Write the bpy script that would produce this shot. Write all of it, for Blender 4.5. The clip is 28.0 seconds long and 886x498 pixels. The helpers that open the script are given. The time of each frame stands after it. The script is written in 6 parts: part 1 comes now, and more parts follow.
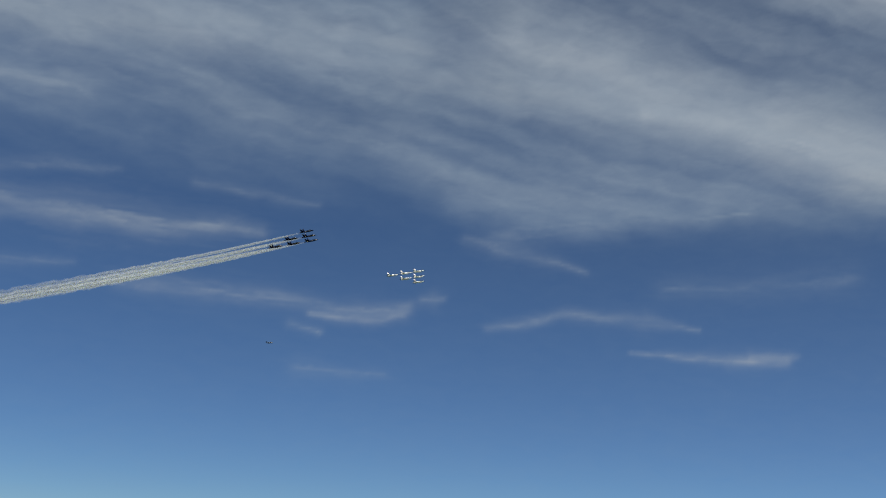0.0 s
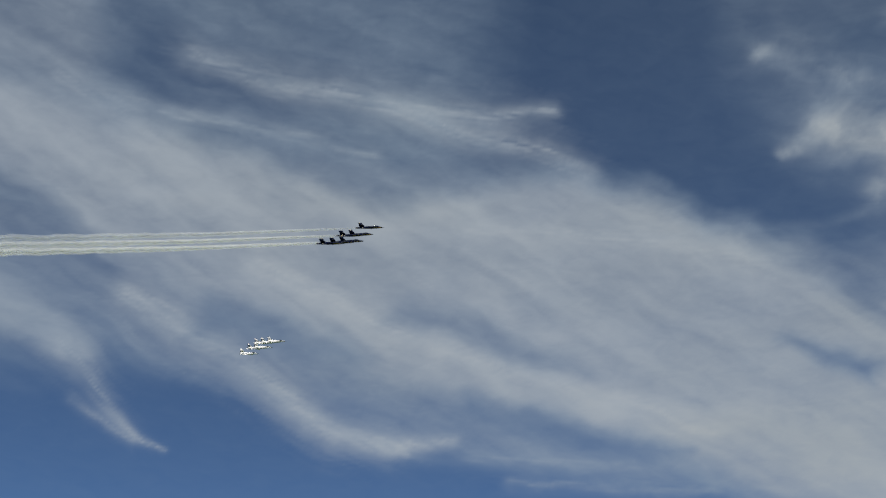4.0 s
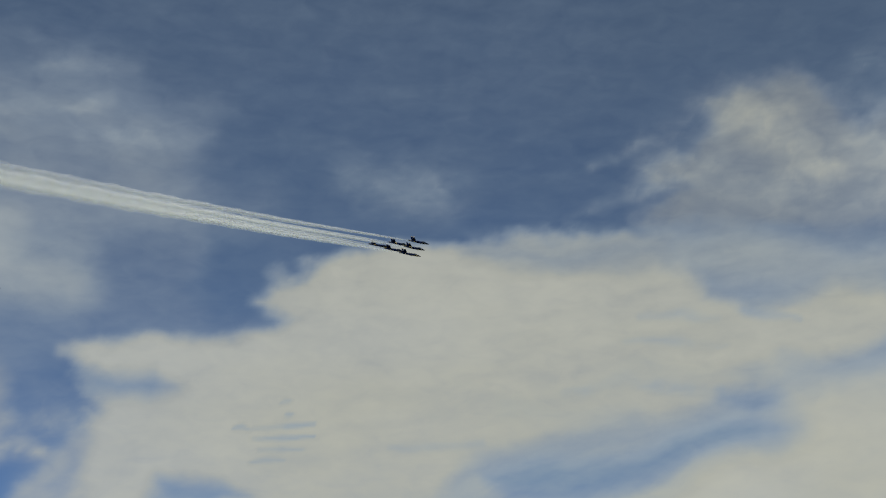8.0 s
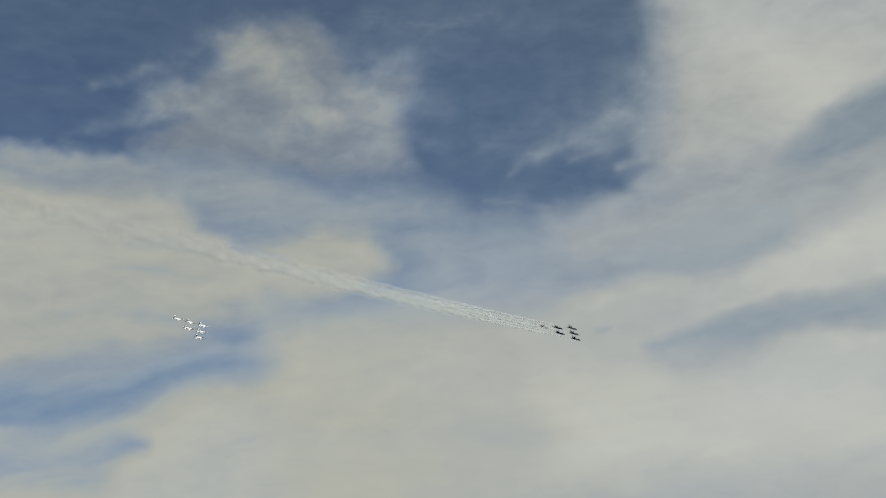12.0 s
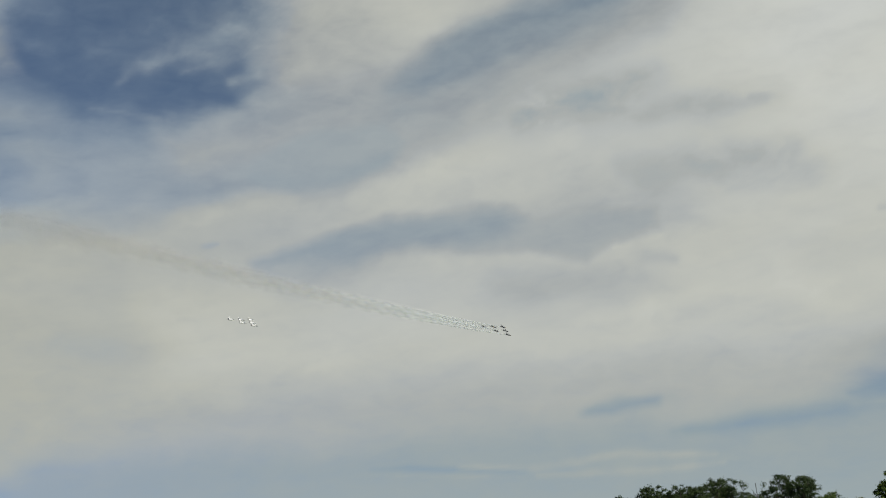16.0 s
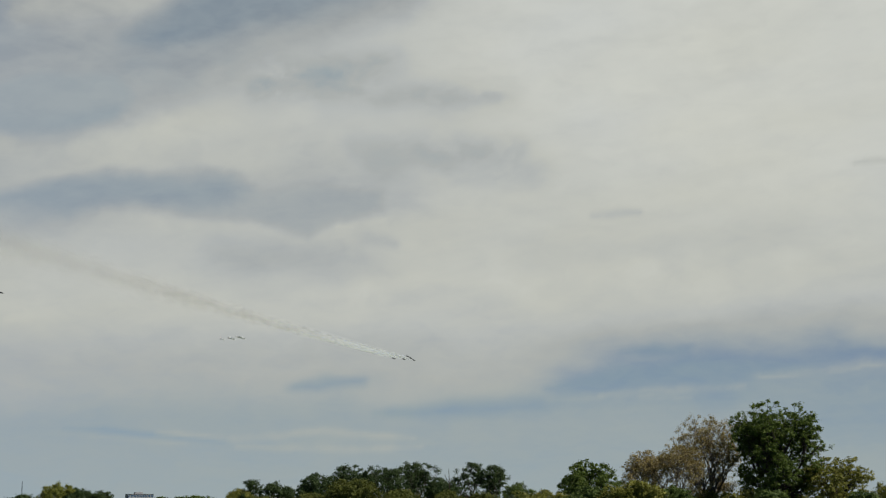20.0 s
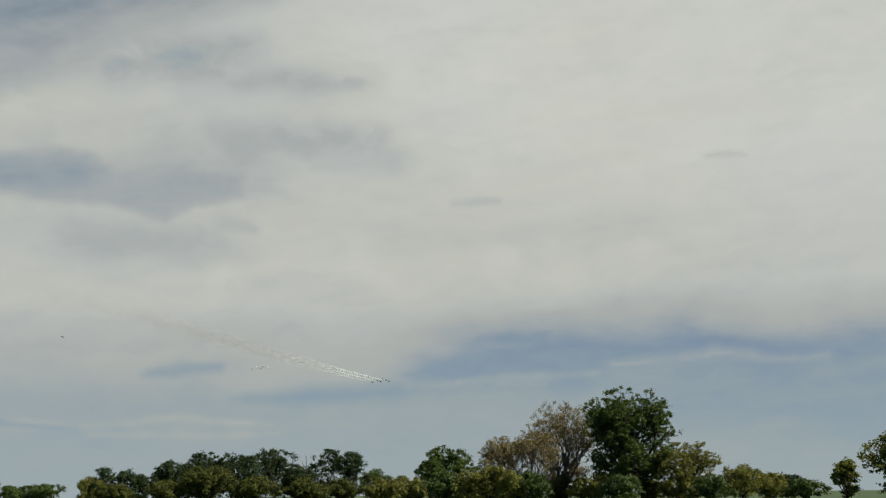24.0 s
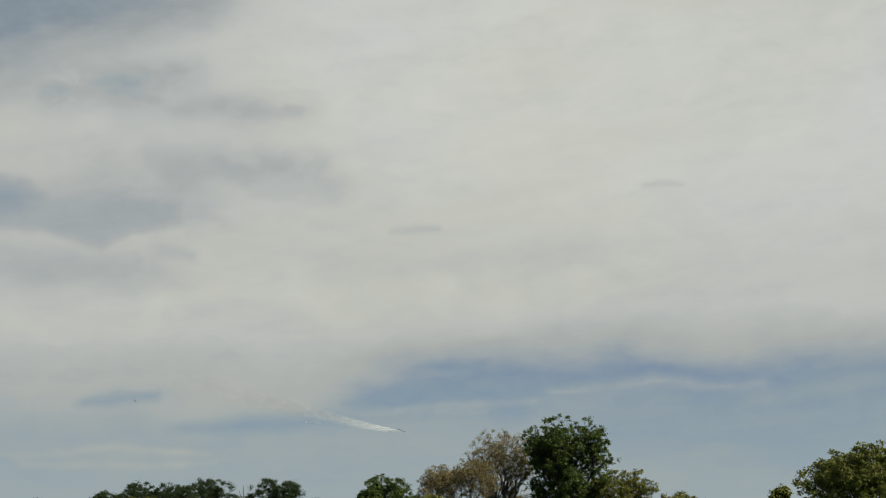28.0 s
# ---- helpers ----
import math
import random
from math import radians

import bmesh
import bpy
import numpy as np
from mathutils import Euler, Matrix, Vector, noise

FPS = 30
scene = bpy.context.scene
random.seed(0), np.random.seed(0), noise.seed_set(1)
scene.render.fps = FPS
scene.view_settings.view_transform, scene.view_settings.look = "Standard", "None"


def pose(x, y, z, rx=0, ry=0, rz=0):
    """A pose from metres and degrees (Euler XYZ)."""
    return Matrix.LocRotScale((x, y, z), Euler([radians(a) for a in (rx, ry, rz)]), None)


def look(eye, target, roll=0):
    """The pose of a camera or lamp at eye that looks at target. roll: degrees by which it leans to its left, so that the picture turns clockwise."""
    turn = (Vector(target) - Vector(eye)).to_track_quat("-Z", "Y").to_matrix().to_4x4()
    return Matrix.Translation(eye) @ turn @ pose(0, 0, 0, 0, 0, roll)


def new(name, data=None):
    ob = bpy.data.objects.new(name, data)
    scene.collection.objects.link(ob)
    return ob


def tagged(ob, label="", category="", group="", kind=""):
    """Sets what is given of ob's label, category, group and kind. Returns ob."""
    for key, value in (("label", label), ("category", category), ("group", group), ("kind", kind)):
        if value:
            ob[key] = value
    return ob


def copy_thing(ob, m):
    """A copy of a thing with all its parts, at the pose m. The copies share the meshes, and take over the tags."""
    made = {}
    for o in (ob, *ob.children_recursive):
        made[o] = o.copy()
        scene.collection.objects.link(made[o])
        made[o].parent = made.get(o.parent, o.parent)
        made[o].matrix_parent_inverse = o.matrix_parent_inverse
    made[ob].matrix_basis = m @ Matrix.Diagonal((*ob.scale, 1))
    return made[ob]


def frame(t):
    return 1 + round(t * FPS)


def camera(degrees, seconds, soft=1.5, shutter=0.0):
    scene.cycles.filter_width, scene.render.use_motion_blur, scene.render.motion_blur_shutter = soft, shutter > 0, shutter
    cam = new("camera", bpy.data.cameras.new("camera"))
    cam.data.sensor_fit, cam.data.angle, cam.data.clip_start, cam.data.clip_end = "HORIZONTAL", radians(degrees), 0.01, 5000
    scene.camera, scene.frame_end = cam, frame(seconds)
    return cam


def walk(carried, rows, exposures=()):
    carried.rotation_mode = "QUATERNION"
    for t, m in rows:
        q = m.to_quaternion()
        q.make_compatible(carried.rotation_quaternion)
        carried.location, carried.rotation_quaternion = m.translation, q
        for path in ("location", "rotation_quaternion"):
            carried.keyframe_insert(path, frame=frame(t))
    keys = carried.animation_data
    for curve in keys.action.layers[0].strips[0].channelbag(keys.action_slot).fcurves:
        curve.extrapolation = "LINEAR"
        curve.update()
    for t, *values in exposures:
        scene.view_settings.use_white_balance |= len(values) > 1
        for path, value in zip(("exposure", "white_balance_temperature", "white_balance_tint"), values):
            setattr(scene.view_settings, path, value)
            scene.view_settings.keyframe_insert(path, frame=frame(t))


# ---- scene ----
# ---- camera: at eye level above the grass, turning only ----
LENS = 37.0
EYE = 1.6
cam = camera(LENS, 28.0, soft=1.2)
walk(cam, [
    (0, pose(0, 0, EYE, 90 + 11.90, 0, 153.30) @ pose(0, 0, 0, 0, 0, 3.85)),
    (0.5, pose(0, 0, EYE, 90 + 13.64, 0, 151.92) @ pose(0, 0, 0, 0, 0, 2.93)),
    (1, pose(0, 0, EYE, 90 + 15.24, 0, 146.34) @ pose(0, 0, 0, 0, 0, 4.00)),
    (1.5, pose(0, 0, EYE, 90 + 15.64, 0, 142.29) @ pose(0, 0, 0, 0, 0, 5.54)),
    (2, pose(0, 0, EYE, 90 + 17.14, 0, 136.90) @ pose(0, 0, 0, 0, 0, 5.44)),
    (2.5, pose(0, 0, EYE, 90 + 18.68, 0, 132.30) @ pose(0, 0, 0, 0, 0, 5.91)),
    (4.5, pose(0, 0, EYE, 90 + 21.31, 0, 106.47) @ pose(0, 0, 0, 0, 0, 5.84)),
    (5, pose(0, 0, EYE, 90 + 21.45, 0, 100.41) @ pose(0, 0, 0, 0, 0, 6.21)),
    (5.5, pose(0, 0, EYE, 90 + 21.83, 0, 91.98) @ pose(0, 0, 0, 0, 0, 4.94)),
    (6, pose(0, 0, EYE, 90 + 22.53, 0, 84.96) @ pose(0, 0, 0, 0, 0, 4.46)),
    (6.5, pose(0, 0, EYE, 90 + 21.90, 0, 78.42) @ pose(0, 0, 0, 0, 0, 3.52)),
    (7, pose(0, 0, EYE, 90 + 21.38, 0, 71.46) @ pose(0, 0, 0, 0, 0, 2.07)),
    (7.5, pose(0, 0, EYE, 90 + 20.36, 0, 64.52) @ pose(0, 0, 0, 0, 0, 1.54)),
    (8, pose(0, 0, EYE, 90 + 20.10, 0, 56.90) @ pose(0, 0, 0, 0, 0, 0.21)),
    (8.5, pose(0, 0, EYE, 90 + 20.01, 0, 51.76) @ pose(0, 0, 0, 0, 0, -1.49)),
    (9, pose(0, 0, EYE, 90 + 19.47, 0, 49.80) @ pose(0, 0, 0, 0, 0, -2.66)),
    (9.5, pose(0, 0, EYE, 90 + 19.02, 0, 50.05) @ pose(0, 0, 0, 0, 0, -3.34)),
    (10, pose(0, 0, EYE, 90 + 18.31, 0, 48.80) @ pose(0, 0, 0, 0, 0, -2.06)),
    (10.5, pose(0, 0, EYE, 90 + 18.01, 0, 46.40) @ pose(0, 0, 0, 0, 0, -1.11)),
    (11, pose(0, 0, EYE, 90 + 17.44, 0, 41.21) @ pose(0, 0, 0, 0, 0, -1.24)),
    (11.5, pose(0, 0, EYE, 90 + 17.09, 0, 37.75) @ pose(0, 0, 0, 0, 0, -1.93)),
    (12, pose(0, 0, EYE, 90 + 16.94, 0, 34.09) @ pose(0, 0, 0, 0, 0, -1.41)),
    (12.5, pose(0, 0, EYE, 90 + 16.32, 0, 29.18) @ pose(0, 0, 0, 0, 0, -1.52)),
    (13, pose(0, 0, EYE, 90 + 16.13, 0, 24.85) @ pose(0, 0, 0, 0, 0, -0.80)),
    (13.5, pose(0, 0, EYE, 90 + 15.02, 0, 21.47) @ pose(0, 0, 0, 0, 0, -2.71)),
    (15.5, pose(0, 0, EYE, 90 + 12.98, 0, 17.51) @ pose(0, 0, 0, 0, 0, -3.58)),
    (16, pose(0, 0, EYE, 90 + 12.59, 0, 16.88) @ pose(0, 0, 0, 0, 0, -3.74)),
    (16.5, pose(0, 0, EYE, 90 + 12.49, 0, 16.33) @ pose(0, 0, 0, 0, 0, -2.66)),
    (17, pose(0, 0, EYE, 90 + 12.39, 0, 15.66) @ pose(0, 0, 0, 0, 0, -3.06)),
    (17.5, pose(0, 0, EYE, 90 + 11.92, 0, 14.61) @ pose(0, 0, 0, 0, 0, -3.22)),
    (18, pose(0, 0, EYE, 90 + 11.78, 0, 12.88) @ pose(0, 0, 0, 0, 0, -2.43)),
    (18.5, pose(0, 0, EYE, 90 + 11.55, 0, 10.87) @ pose(0, 0, 0, 0, 0, -1.05)),
    (19, pose(0, 0, EYE, 90 + 11.32, 0, 8.57) @ pose(0, 0, 0, 0, 0, -0.47)),
    (19.5, pose(0, 0, EYE, 90 + 10.99, 0, 6.67) @ pose(0, 0, 0, 0, 0, -0.31)),
    (20, pose(0, 0, EYE, 90 + 11.13, 0, 4.69) @ pose(0, 0, 0, 0, 0, -0.18)),
    (20.5, pose(0, 0, EYE, 90 + 10.92, 0, 2.65) @ pose(0, 0, 0, 0, 0, -0.57)),
    (21, pose(0, 0, EYE, 90 + 11.04, 0, 1.25) @ pose(0, 0, 0, 0, 0, -0.49)),
    (21.5, pose(0, 0, EYE, 90 + 10.80, 0, -0.02) @ pose(0, 0, 0, 0, 0, -0.04)),
    (22, pose(0, 0, EYE, 90 + 11.21, 0, -1.71) @ pose(0, 0, 0, 0, 0, -0.67)),
    (22.5, pose(0, 0, EYE, 90 + 11.12, 0, -2.26) @ pose(0, 0, 0, 0, 0, -0.30)),
    (24.5, pose(0, 0, EYE, 90 + 10.43, 0, -1.32) @ pose(0, 0, 0, 0, 0, -0.72)),
    (25, pose(0, 0, EYE, 90 + 10.88, 0, -1.76) @ pose(0, 0, 0, 0, 0, -0.45)),
    (25.5, pose(0, 0, EYE, 90 + 11.07, 0, -1.97) @ pose(0, 0, 0, 0, 0, -1.14)),
    (26, pose(0, 0, EYE, 90 + 11.25, 0, -2.41) @ pose(0, 0, 0, 0, 0, -1.18)),
    (26.5, pose(0, 0, EYE, 90 + 11.42, 0, -2.99) @ pose(0, 0, 0, 0, 0, -1.17)),
    (27, pose(0, 0, EYE, 90 + 11.62, 0, -3.51) @ pose(0, 0, 0, 0, 0, -0.88)),
    (27.5, pose(0, 0, EYE, 90 + 11.61, 0, -3.77) @ pose(0, 0, 0, 0, 0, -0.76)),
    (28, pose(0, 0, EYE, 90 + 11.68, 0, -4.16) @ pose(0, 0, 0, 0, 0, -1.03)),
])


# ---- light ----
SUN_YAW, SUN_HEIGHT = -112.0, 44.0
world = bpy.data.worlds.new("sky")
scene.world = world
world.use_nodes = True
wn, wl = world.node_tree.nodes, world.node_tree.links
wn.clear()
sky = wn.new("ShaderNodeTexSky")
sky.sky_type = "NISHITA"
sky.sun_disc = False
sky.sun_elevation = radians(SUN_HEIGHT)
sky.sun_rotation = radians(-SUN_YAW)
sky.altitude = 6500.0
sky.air_density, sky.dust_density, sky.ozone_density = 0.8, 0.0, 5.5
back = wn.new("ShaderNodeBackground")
back.inputs["Strength"].default_value = 0.070
wout = wn.new("ShaderNodeOutputWorld")
clear_air = wn.new("ShaderNodeMix")
clear_air.data_type, clear_air.blend_type = "RGBA", "MULTIPLY"
clear_air.inputs["Factor"].default_value = 1.0
for socket in clear_air.inputs:
    if socket.name == "B" and socket.type == "RGBA":
        socket.default_value = (0.81, 1.005, 1.065, 1)
    if socket.name == "A" and socket.type == "RGBA":
        wl.new(sky.outputs[0], socket)
for socket in clear_air.outputs:
    if socket.type == "RGBA":
        wl.new(socket, back.inputs["Color"])
wl.new(back.outputs[0], wout.inputs["Surface"])

sun = new("sun", bpy.data.lights.new("sun", "SUN"))
sun.data.energy, sun.data.angle, sun.data.color = 5.0, radians(0.6), (1.0, 0.95, 0.87)
sun.matrix_world = look((0, 0, 0), (
    math.sin(radians(SUN_YAW)) * math.cos(radians(SUN_HEIGHT)),
    -math.cos(radians(SUN_YAW)) * math.cos(radians(SUN_HEIGHT)),
    -math.sin(radians(SUN_HEIGHT))))
scene.view_settings.exposure = 0.0
scene.cycles.transparent_max_bounces = 420  # so that light gets through all six smoke trails


# ---- materials ----
def material(name, colour, rough=0.5, metal=0.0, second=None, scale=1.0, bump=0.0, coat=0.0, detail=5.0, shine=0.5):
    """A surface with two scales of variation between colour and second."""
    m = bpy.data.materials.new(name)
    m.use_nodes = True
    n, l = m.node_tree.nodes, m.node_tree.links
    b = n["Principled BSDF"]
    b.inputs["Roughness"].default_value, b.inputs["Metallic"].default_value = rough, metal
    b.inputs["Coat Weight"].default_value, b.inputs["Specular IOR Level"].default_value = coat, shine
    second = second or tuple(c * 0.75 for c in colour)
    co = n.new("ShaderNodeTexCoord")
    big, fine = n.new("ShaderNodeTexNoise"), n.new("ShaderNodeTexNoise")
    big.inputs["Scale"].default_value, big.inputs["Detail"].default_value = scale, detail
    fine.inputs["Scale"].default_value, fine.inputs["Detail"].default_value = scale * 9, 3
    mix = n.new("ShaderNodeMath")
    mix.operation = "MULTIPLY_ADD"
    mix.inputs[1].default_value = 0.35
    half = n.new("ShaderNodeMath")
    half.operation = "MULTIPLY"
    half.inputs[1].default_value = 0.65
    ramp = n.new("ShaderNodeValToRGB")
    ramp.color_ramp.elements[0].position, ramp.color_ramp.elements[1].position = 0.3, 0.7
    ramp.color_ramp.elements[0].color, ramp.color_ramp.elements[1].color = (*second, 1), (*colour, 1)
    l.new(co.outputs["Object"], big.inputs["Vector"])
    l.new(co.outputs["Object"], fine.inputs["Vector"])
    l.new(big.outputs["Fac"], half.inputs[0])
    l.new(fine.outputs["Fac"], mix.inputs[0])
    l.new(half.outputs[0], mix.inputs[2])
    l.new(mix.outputs[0], ramp.inputs["Fac"])
    l.new(ramp.outputs["Color"], b.inputs["Base Color"])
    if bump:
        bm = n.new("ShaderNodeBump")
        bm.inputs["Strength"].default_value = bump
        l.new(mix.outputs[0], bm.inputs["Height"])
        l.new(bm.outputs[0], b.inputs["Normal"])
    return m


def foliage(name, dark, light, through_light):
    """Leaves: every leaf its own shade between dark and light, thin enough to let light through."""
    m = bpy.data.materials.new(name)
    m.use_nodes = True
    n, l = m.node_tree.nodes, m.node_tree.links
    b = n["Principled BSDF"]
    b.inputs["Roughness"].default_value, b.inputs["Specular IOR Level"].default_value = 0.6, 0.2
    geo = n.new("ShaderNodeNewGeometry")
    co = n.new("ShaderNodeTexCoord")
    patch = n.new("ShaderNodeTexNoise")
    patch.inputs["Scale"].default_value, patch.inputs["Detail"].default_value = 0.35, 2
    add = n.new("ShaderNodeMath")
    add.operation = "MULTIPLY_ADD"
    add.inputs[1].default_value = 0.5
    half = n.new("ShaderNodeMath")
    half.operation = "MULTIPLY"
    half.inputs[1].default_value = 0.5
    ramp = n.new("ShaderNodeValToRGB")
    ramp.color_ramp.elements[0].position, ramp.color_ramp.elements[1].position = 0.2, 0.8
    ramp.color_ramp.elements[0].color, ramp.color_ramp.elements[1].color = (*dark, 1), (*light, 1)
    l.new(co.outputs["Object"], patch.inputs["Vector"])
    l.new(geo.outputs["Random Per Island"], half.inputs[0])
    l.new(patch.outputs["Fac"], add.inputs[0])
    l.new(half.outputs[0], add.inputs[2])
    l.new(add.outputs[0], ramp.inputs["Fac"])
    l.new(ramp.outputs["Color"], b.inputs["Base Color"])
    tr = n.new("ShaderNodeBsdfTranslucent")
    l.new(ramp.outputs["Color"], tr.inputs["Color"])
    mx = n.new("ShaderNodeMixShader")
    mx.inputs["Fac"].default_value = through_light
    l.new(b.outputs[0], mx.inputs[1])
    l.new(tr.outputs[0], mx.inputs[2])
    l.new(mx.outputs[0], n["Material Output"].inputs["Surface"])
    return m


BLUE = material("navy_paint", (0.003, 0.006, 0.024), 0.28, second=(0.002, 0.004, 0.016), scale=0.6, shine=0.06)
GOLD = material("yellow_paint", (0.52, 0.38, 0.10), 0.35, second=(0.46, 0.33, 0.08), scale=0.8, coat=0.3)
WHITE = material("white_paint", (0.82, 0.82, 0.80), 0.3, second=(0.74, 0.74, 0.73), scale=0.5, coat=0.4)
RED = material("red_paint", (0.42, 0.03, 0.03), 0.35, second=(0.34, 0.025, 0.025), scale=0.7, coat=0.3)
DARKBLUE = material("dark_blue_paint", (0.008, 0.012, 0.035), 0.35, second=(0.006, 0.009, 0.025), scale=0.7, shine=0.12)
STEEL = material("burnt_steel", (0.10, 0.095, 0.09), 0.45, 0.9, second=(0.04, 0.038, 0.036), scale=2.5)
DARK = material("intake_black", (0.015, 0.015, 0.016), 0.7, second=(0.008, 0.008, 0.009), scale=2)
GREY = material("dark_grey_paint", (0.045, 0.05, 0.06), 0.45, second=(0.03, 0.034, 0.04), scale=0.6)
CANOPY = material("canopy_glass", (0.03, 0.035, 0.04), 0.05, second=(0.025, 0.03, 0.035), scale=0.4, coat=1.0)
BARK = material("bark", (0.06, 0.046, 0.035), 0.9, second=(0.03, 0.023, 0.018), scale=2.2, bump=0.6)
BARK_PALE = material("pale_bark", (0.20, 0.165, 0.12), 0.9, second=(0.09, 0.072, 0.055), scale=2.2, bump=0.5)
GRASS = material("grass", (0.075, 0.12, 0.03), 0.9, second=(0.045, 0.075, 0.02), scale=0.08, bump=0.4)
CONCRETE = material("concrete_panel", (0.24, 0.24, 0.24), 0.8, second=(0.18, 0.18, 0.185), scale=0.2, bump=0.2)
PANE = material("window_glass", (0.03, 0.05, 0.08), 0.06, second=(0.02, 0.035, 0.06), scale=0.3, coat=1.0)
LEAF_DARK = foliage("leaf_dark_green", (0.048, 0.078, 0.015), (0.135, 0.180, 0.034), 0.4)
LEAF_WOOD = foliage("leaf_wood_green", (0.026, 0.044, 0.014), (0.060, 0.090, 0.027), 0.25)
LEAF_OLIVE = foliage("leaf_olive", (0.060, 0.072, 0.012), (0.135, 0.145, 0.030), 0.3)
LEAF_FRESH = foliage("leaf_fresh_green", (0.115, 0.130, 0.022), (0.245, 0.250, 0.050), 0.42)
LEAF_MID = foliage("leaf_green", (0.050, 0.080, 0.018), (0.115, 0.155, 0.036), 0.3)
LEAF_YELLOW = foliage("leaf_yellow_green", (0.125, 0.135, 0.024), (0.27, 0.26, 0.055), 0.4)
LEAF_BUD = foliage("leaf_bud_tan", (0.17, 0.135, 0.050), (0.36, 0.285, 0.115), 0.4)
LEAF_PINE = foliage("needle_green", (0.014, 0.028, 0.016), (0.035, 0.055, 0.03), 0.15)


# ---- shape helpers ----
def mesh_object(name, verts, faces, mat, smooth=False):
    me = bpy.data.meshes.new(name)
    me.from_pydata([tuple(v) for v in verts], [], [tuple(q) for q in faces])
    me.materials.append(mat)
    if smooth:
        me.polygons.foreach_set("use_smooth", [True] * len(me.polygons))
    me.update()
    return new(name, me)


def part(name, shape, mat, parent, label="", smooth=True):
    """One mesh from (verts, faces) as a child of a thing or of a part."""
    ob = mesh_object(name, shape[0], shape[1], mat, smooth)
    ob.parent = parent
    return tagged(ob, label)


def loft(sections, sides=16, power=2.0, arc=(0.0, 360.0)):
    """A body through sections (y, half width, half height, centre z, centre x), closed at both ends."""
    verts, faces = [], []
    full = arc[1] - arc[0] >= 360
    count = sides if full else sides + 1
    for y, w, h, zc, *xc in sections:
        for k in range(count):
            a = radians(arc[0] + (arc[1] - arc[0]) * k / sides)
            c, s = math.cos(a), math.sin(a)
            verts.append(((xc[0] if xc else 0) + w * math.copysign(abs(c) ** (2 / power), c), y,
                          zc + h * math.copysign(abs(s) ** (2 / power), s)))
    for i in range(len(sections) - 1):
        for k in range(sides):
            a, b = i * count + k, i * count + (k + 1) % count
            faces.append((a, b, b + count, a + count))
    if full:
        faces.append(tuple(range(count))[::-1])
        last = (len(sections) - 1) * count
        faces.append(tuple(range(last, last + count)))
    return verts, faces


def blade(root, tip, thick_root, thick_tip, up):
    """A wing or fin between a root edge and a tip edge, each ((x, y, z) front, (x, y, z) back), with a lens-shaped section."""
    up = Vector(up).normalized()
    verts, faces = [], []
    cuts = ((0.0, 0.12), (0.12, 0.75), (0.35, 1.0), (0.65, 0.8), (0.9, 0.35), (1.0, 0.1))
    for (f, b), th in ((root, thick_root), (tip, thick_tip)):
        f, b = Vector(f), Vector(b)
        for s, k in cuts:
            verts.append(f.lerp(b, s) + up * th * k / 2)
        for s, k in reversed(cuts):
            verts.append(f.lerp(b, s) - up * th * k / 2)
    n = len(cuts) * 2
    for k in range(n):
        faces.append((k, (k + 1) % n, n + (k + 1) % n, n + k))
    faces += [tuple(range(n))[::-1], tuple(range(n, 2 * n))]
    return verts, faces


def plate(points, thick):
    """A flat polygon in x, y, z given a thickness downwards, with its edge cut back all round."""
    c = sum((Vector(q) for q in points), Vector()) / len(points)
    n = len(points)
    verts = [Vector(q).lerp(c, 0.04) + Vector((0, 0, thick / 2)) for q in points]
    verts += [Vector(q) for q in points]
    verts += [Vector(q).lerp(c, 0.04) - Vector((0, 0, thick / 2)) for q in points]
    faces = [tuple(range(n)), tuple(range(2 * n, 3 * n))[::-1]]
    for k in range(n):
        j = (k + 1) % n
        faces += [(n + k, n + j, j, k), (2 * n + k, 2 * n + j, n + j, n + k)]
    return verts, faces


def mirror(shape):
    v, f = shape
    return [(-q[0], q[1], q[2]) for q in v], [tuple(reversed(q)) for q in f]


def box(x0, x1, y0, y1, z0, z1, bevel=0.0):
    """A box with its upright and level edges cut by bevel."""
    bm = bmesh.new()
    bmesh.ops.create_cube(bm, size=1)
    for v in bm.verts:
        v.co = ((x0 + x1) / 2 + v.co.x * (x1 - x0), (y0 + y1) / 2 + v.co.y * (y1 - y0), (z0 + z1) / 2 + v.co.z * (z1 - z0))
    if bevel:
        bmesh.ops.bevel(bm, geom=bm.edges[:], offset=bevel, segments=1, affect="EDGES")
    bm.verts.index_update()
    out = [tuple(v.co) for v in bm.verts], [tuple(v.index for v in q.verts) for q in bm.faces]
    bm.free()
    return out


def thing(name, m, label, category, group="", kind=""):
    ob = new(name)
    ob.matrix_world = m
    ob.empty_display_size = 0.5
    return tagged(ob, label, category, group, kind)


# ---- the sky's cloud layer: a backdrop dome whose depth of cloud is grown from sheets and streaks ----
DOME = 4900.0
YAW0, YAW1, LOW, HIGH, STEP = -36.0, 184.0, -0.8, 40.0, 0.115
yaws = np.concatenate([np.arange(YAW1, 173.0, -0.4), np.arange(173.0, -24.0, -0.125), np.arange(-24.0, YAW0, -0.4)])
heights = np.concatenate([np.arange(LOW, 28.0, STEP), np.arange(28.0, 32.5, 0.15), np.arange(32.5, HIGH, 0.5)])
YAW, EL = np.meshgrid(yaws, heights)


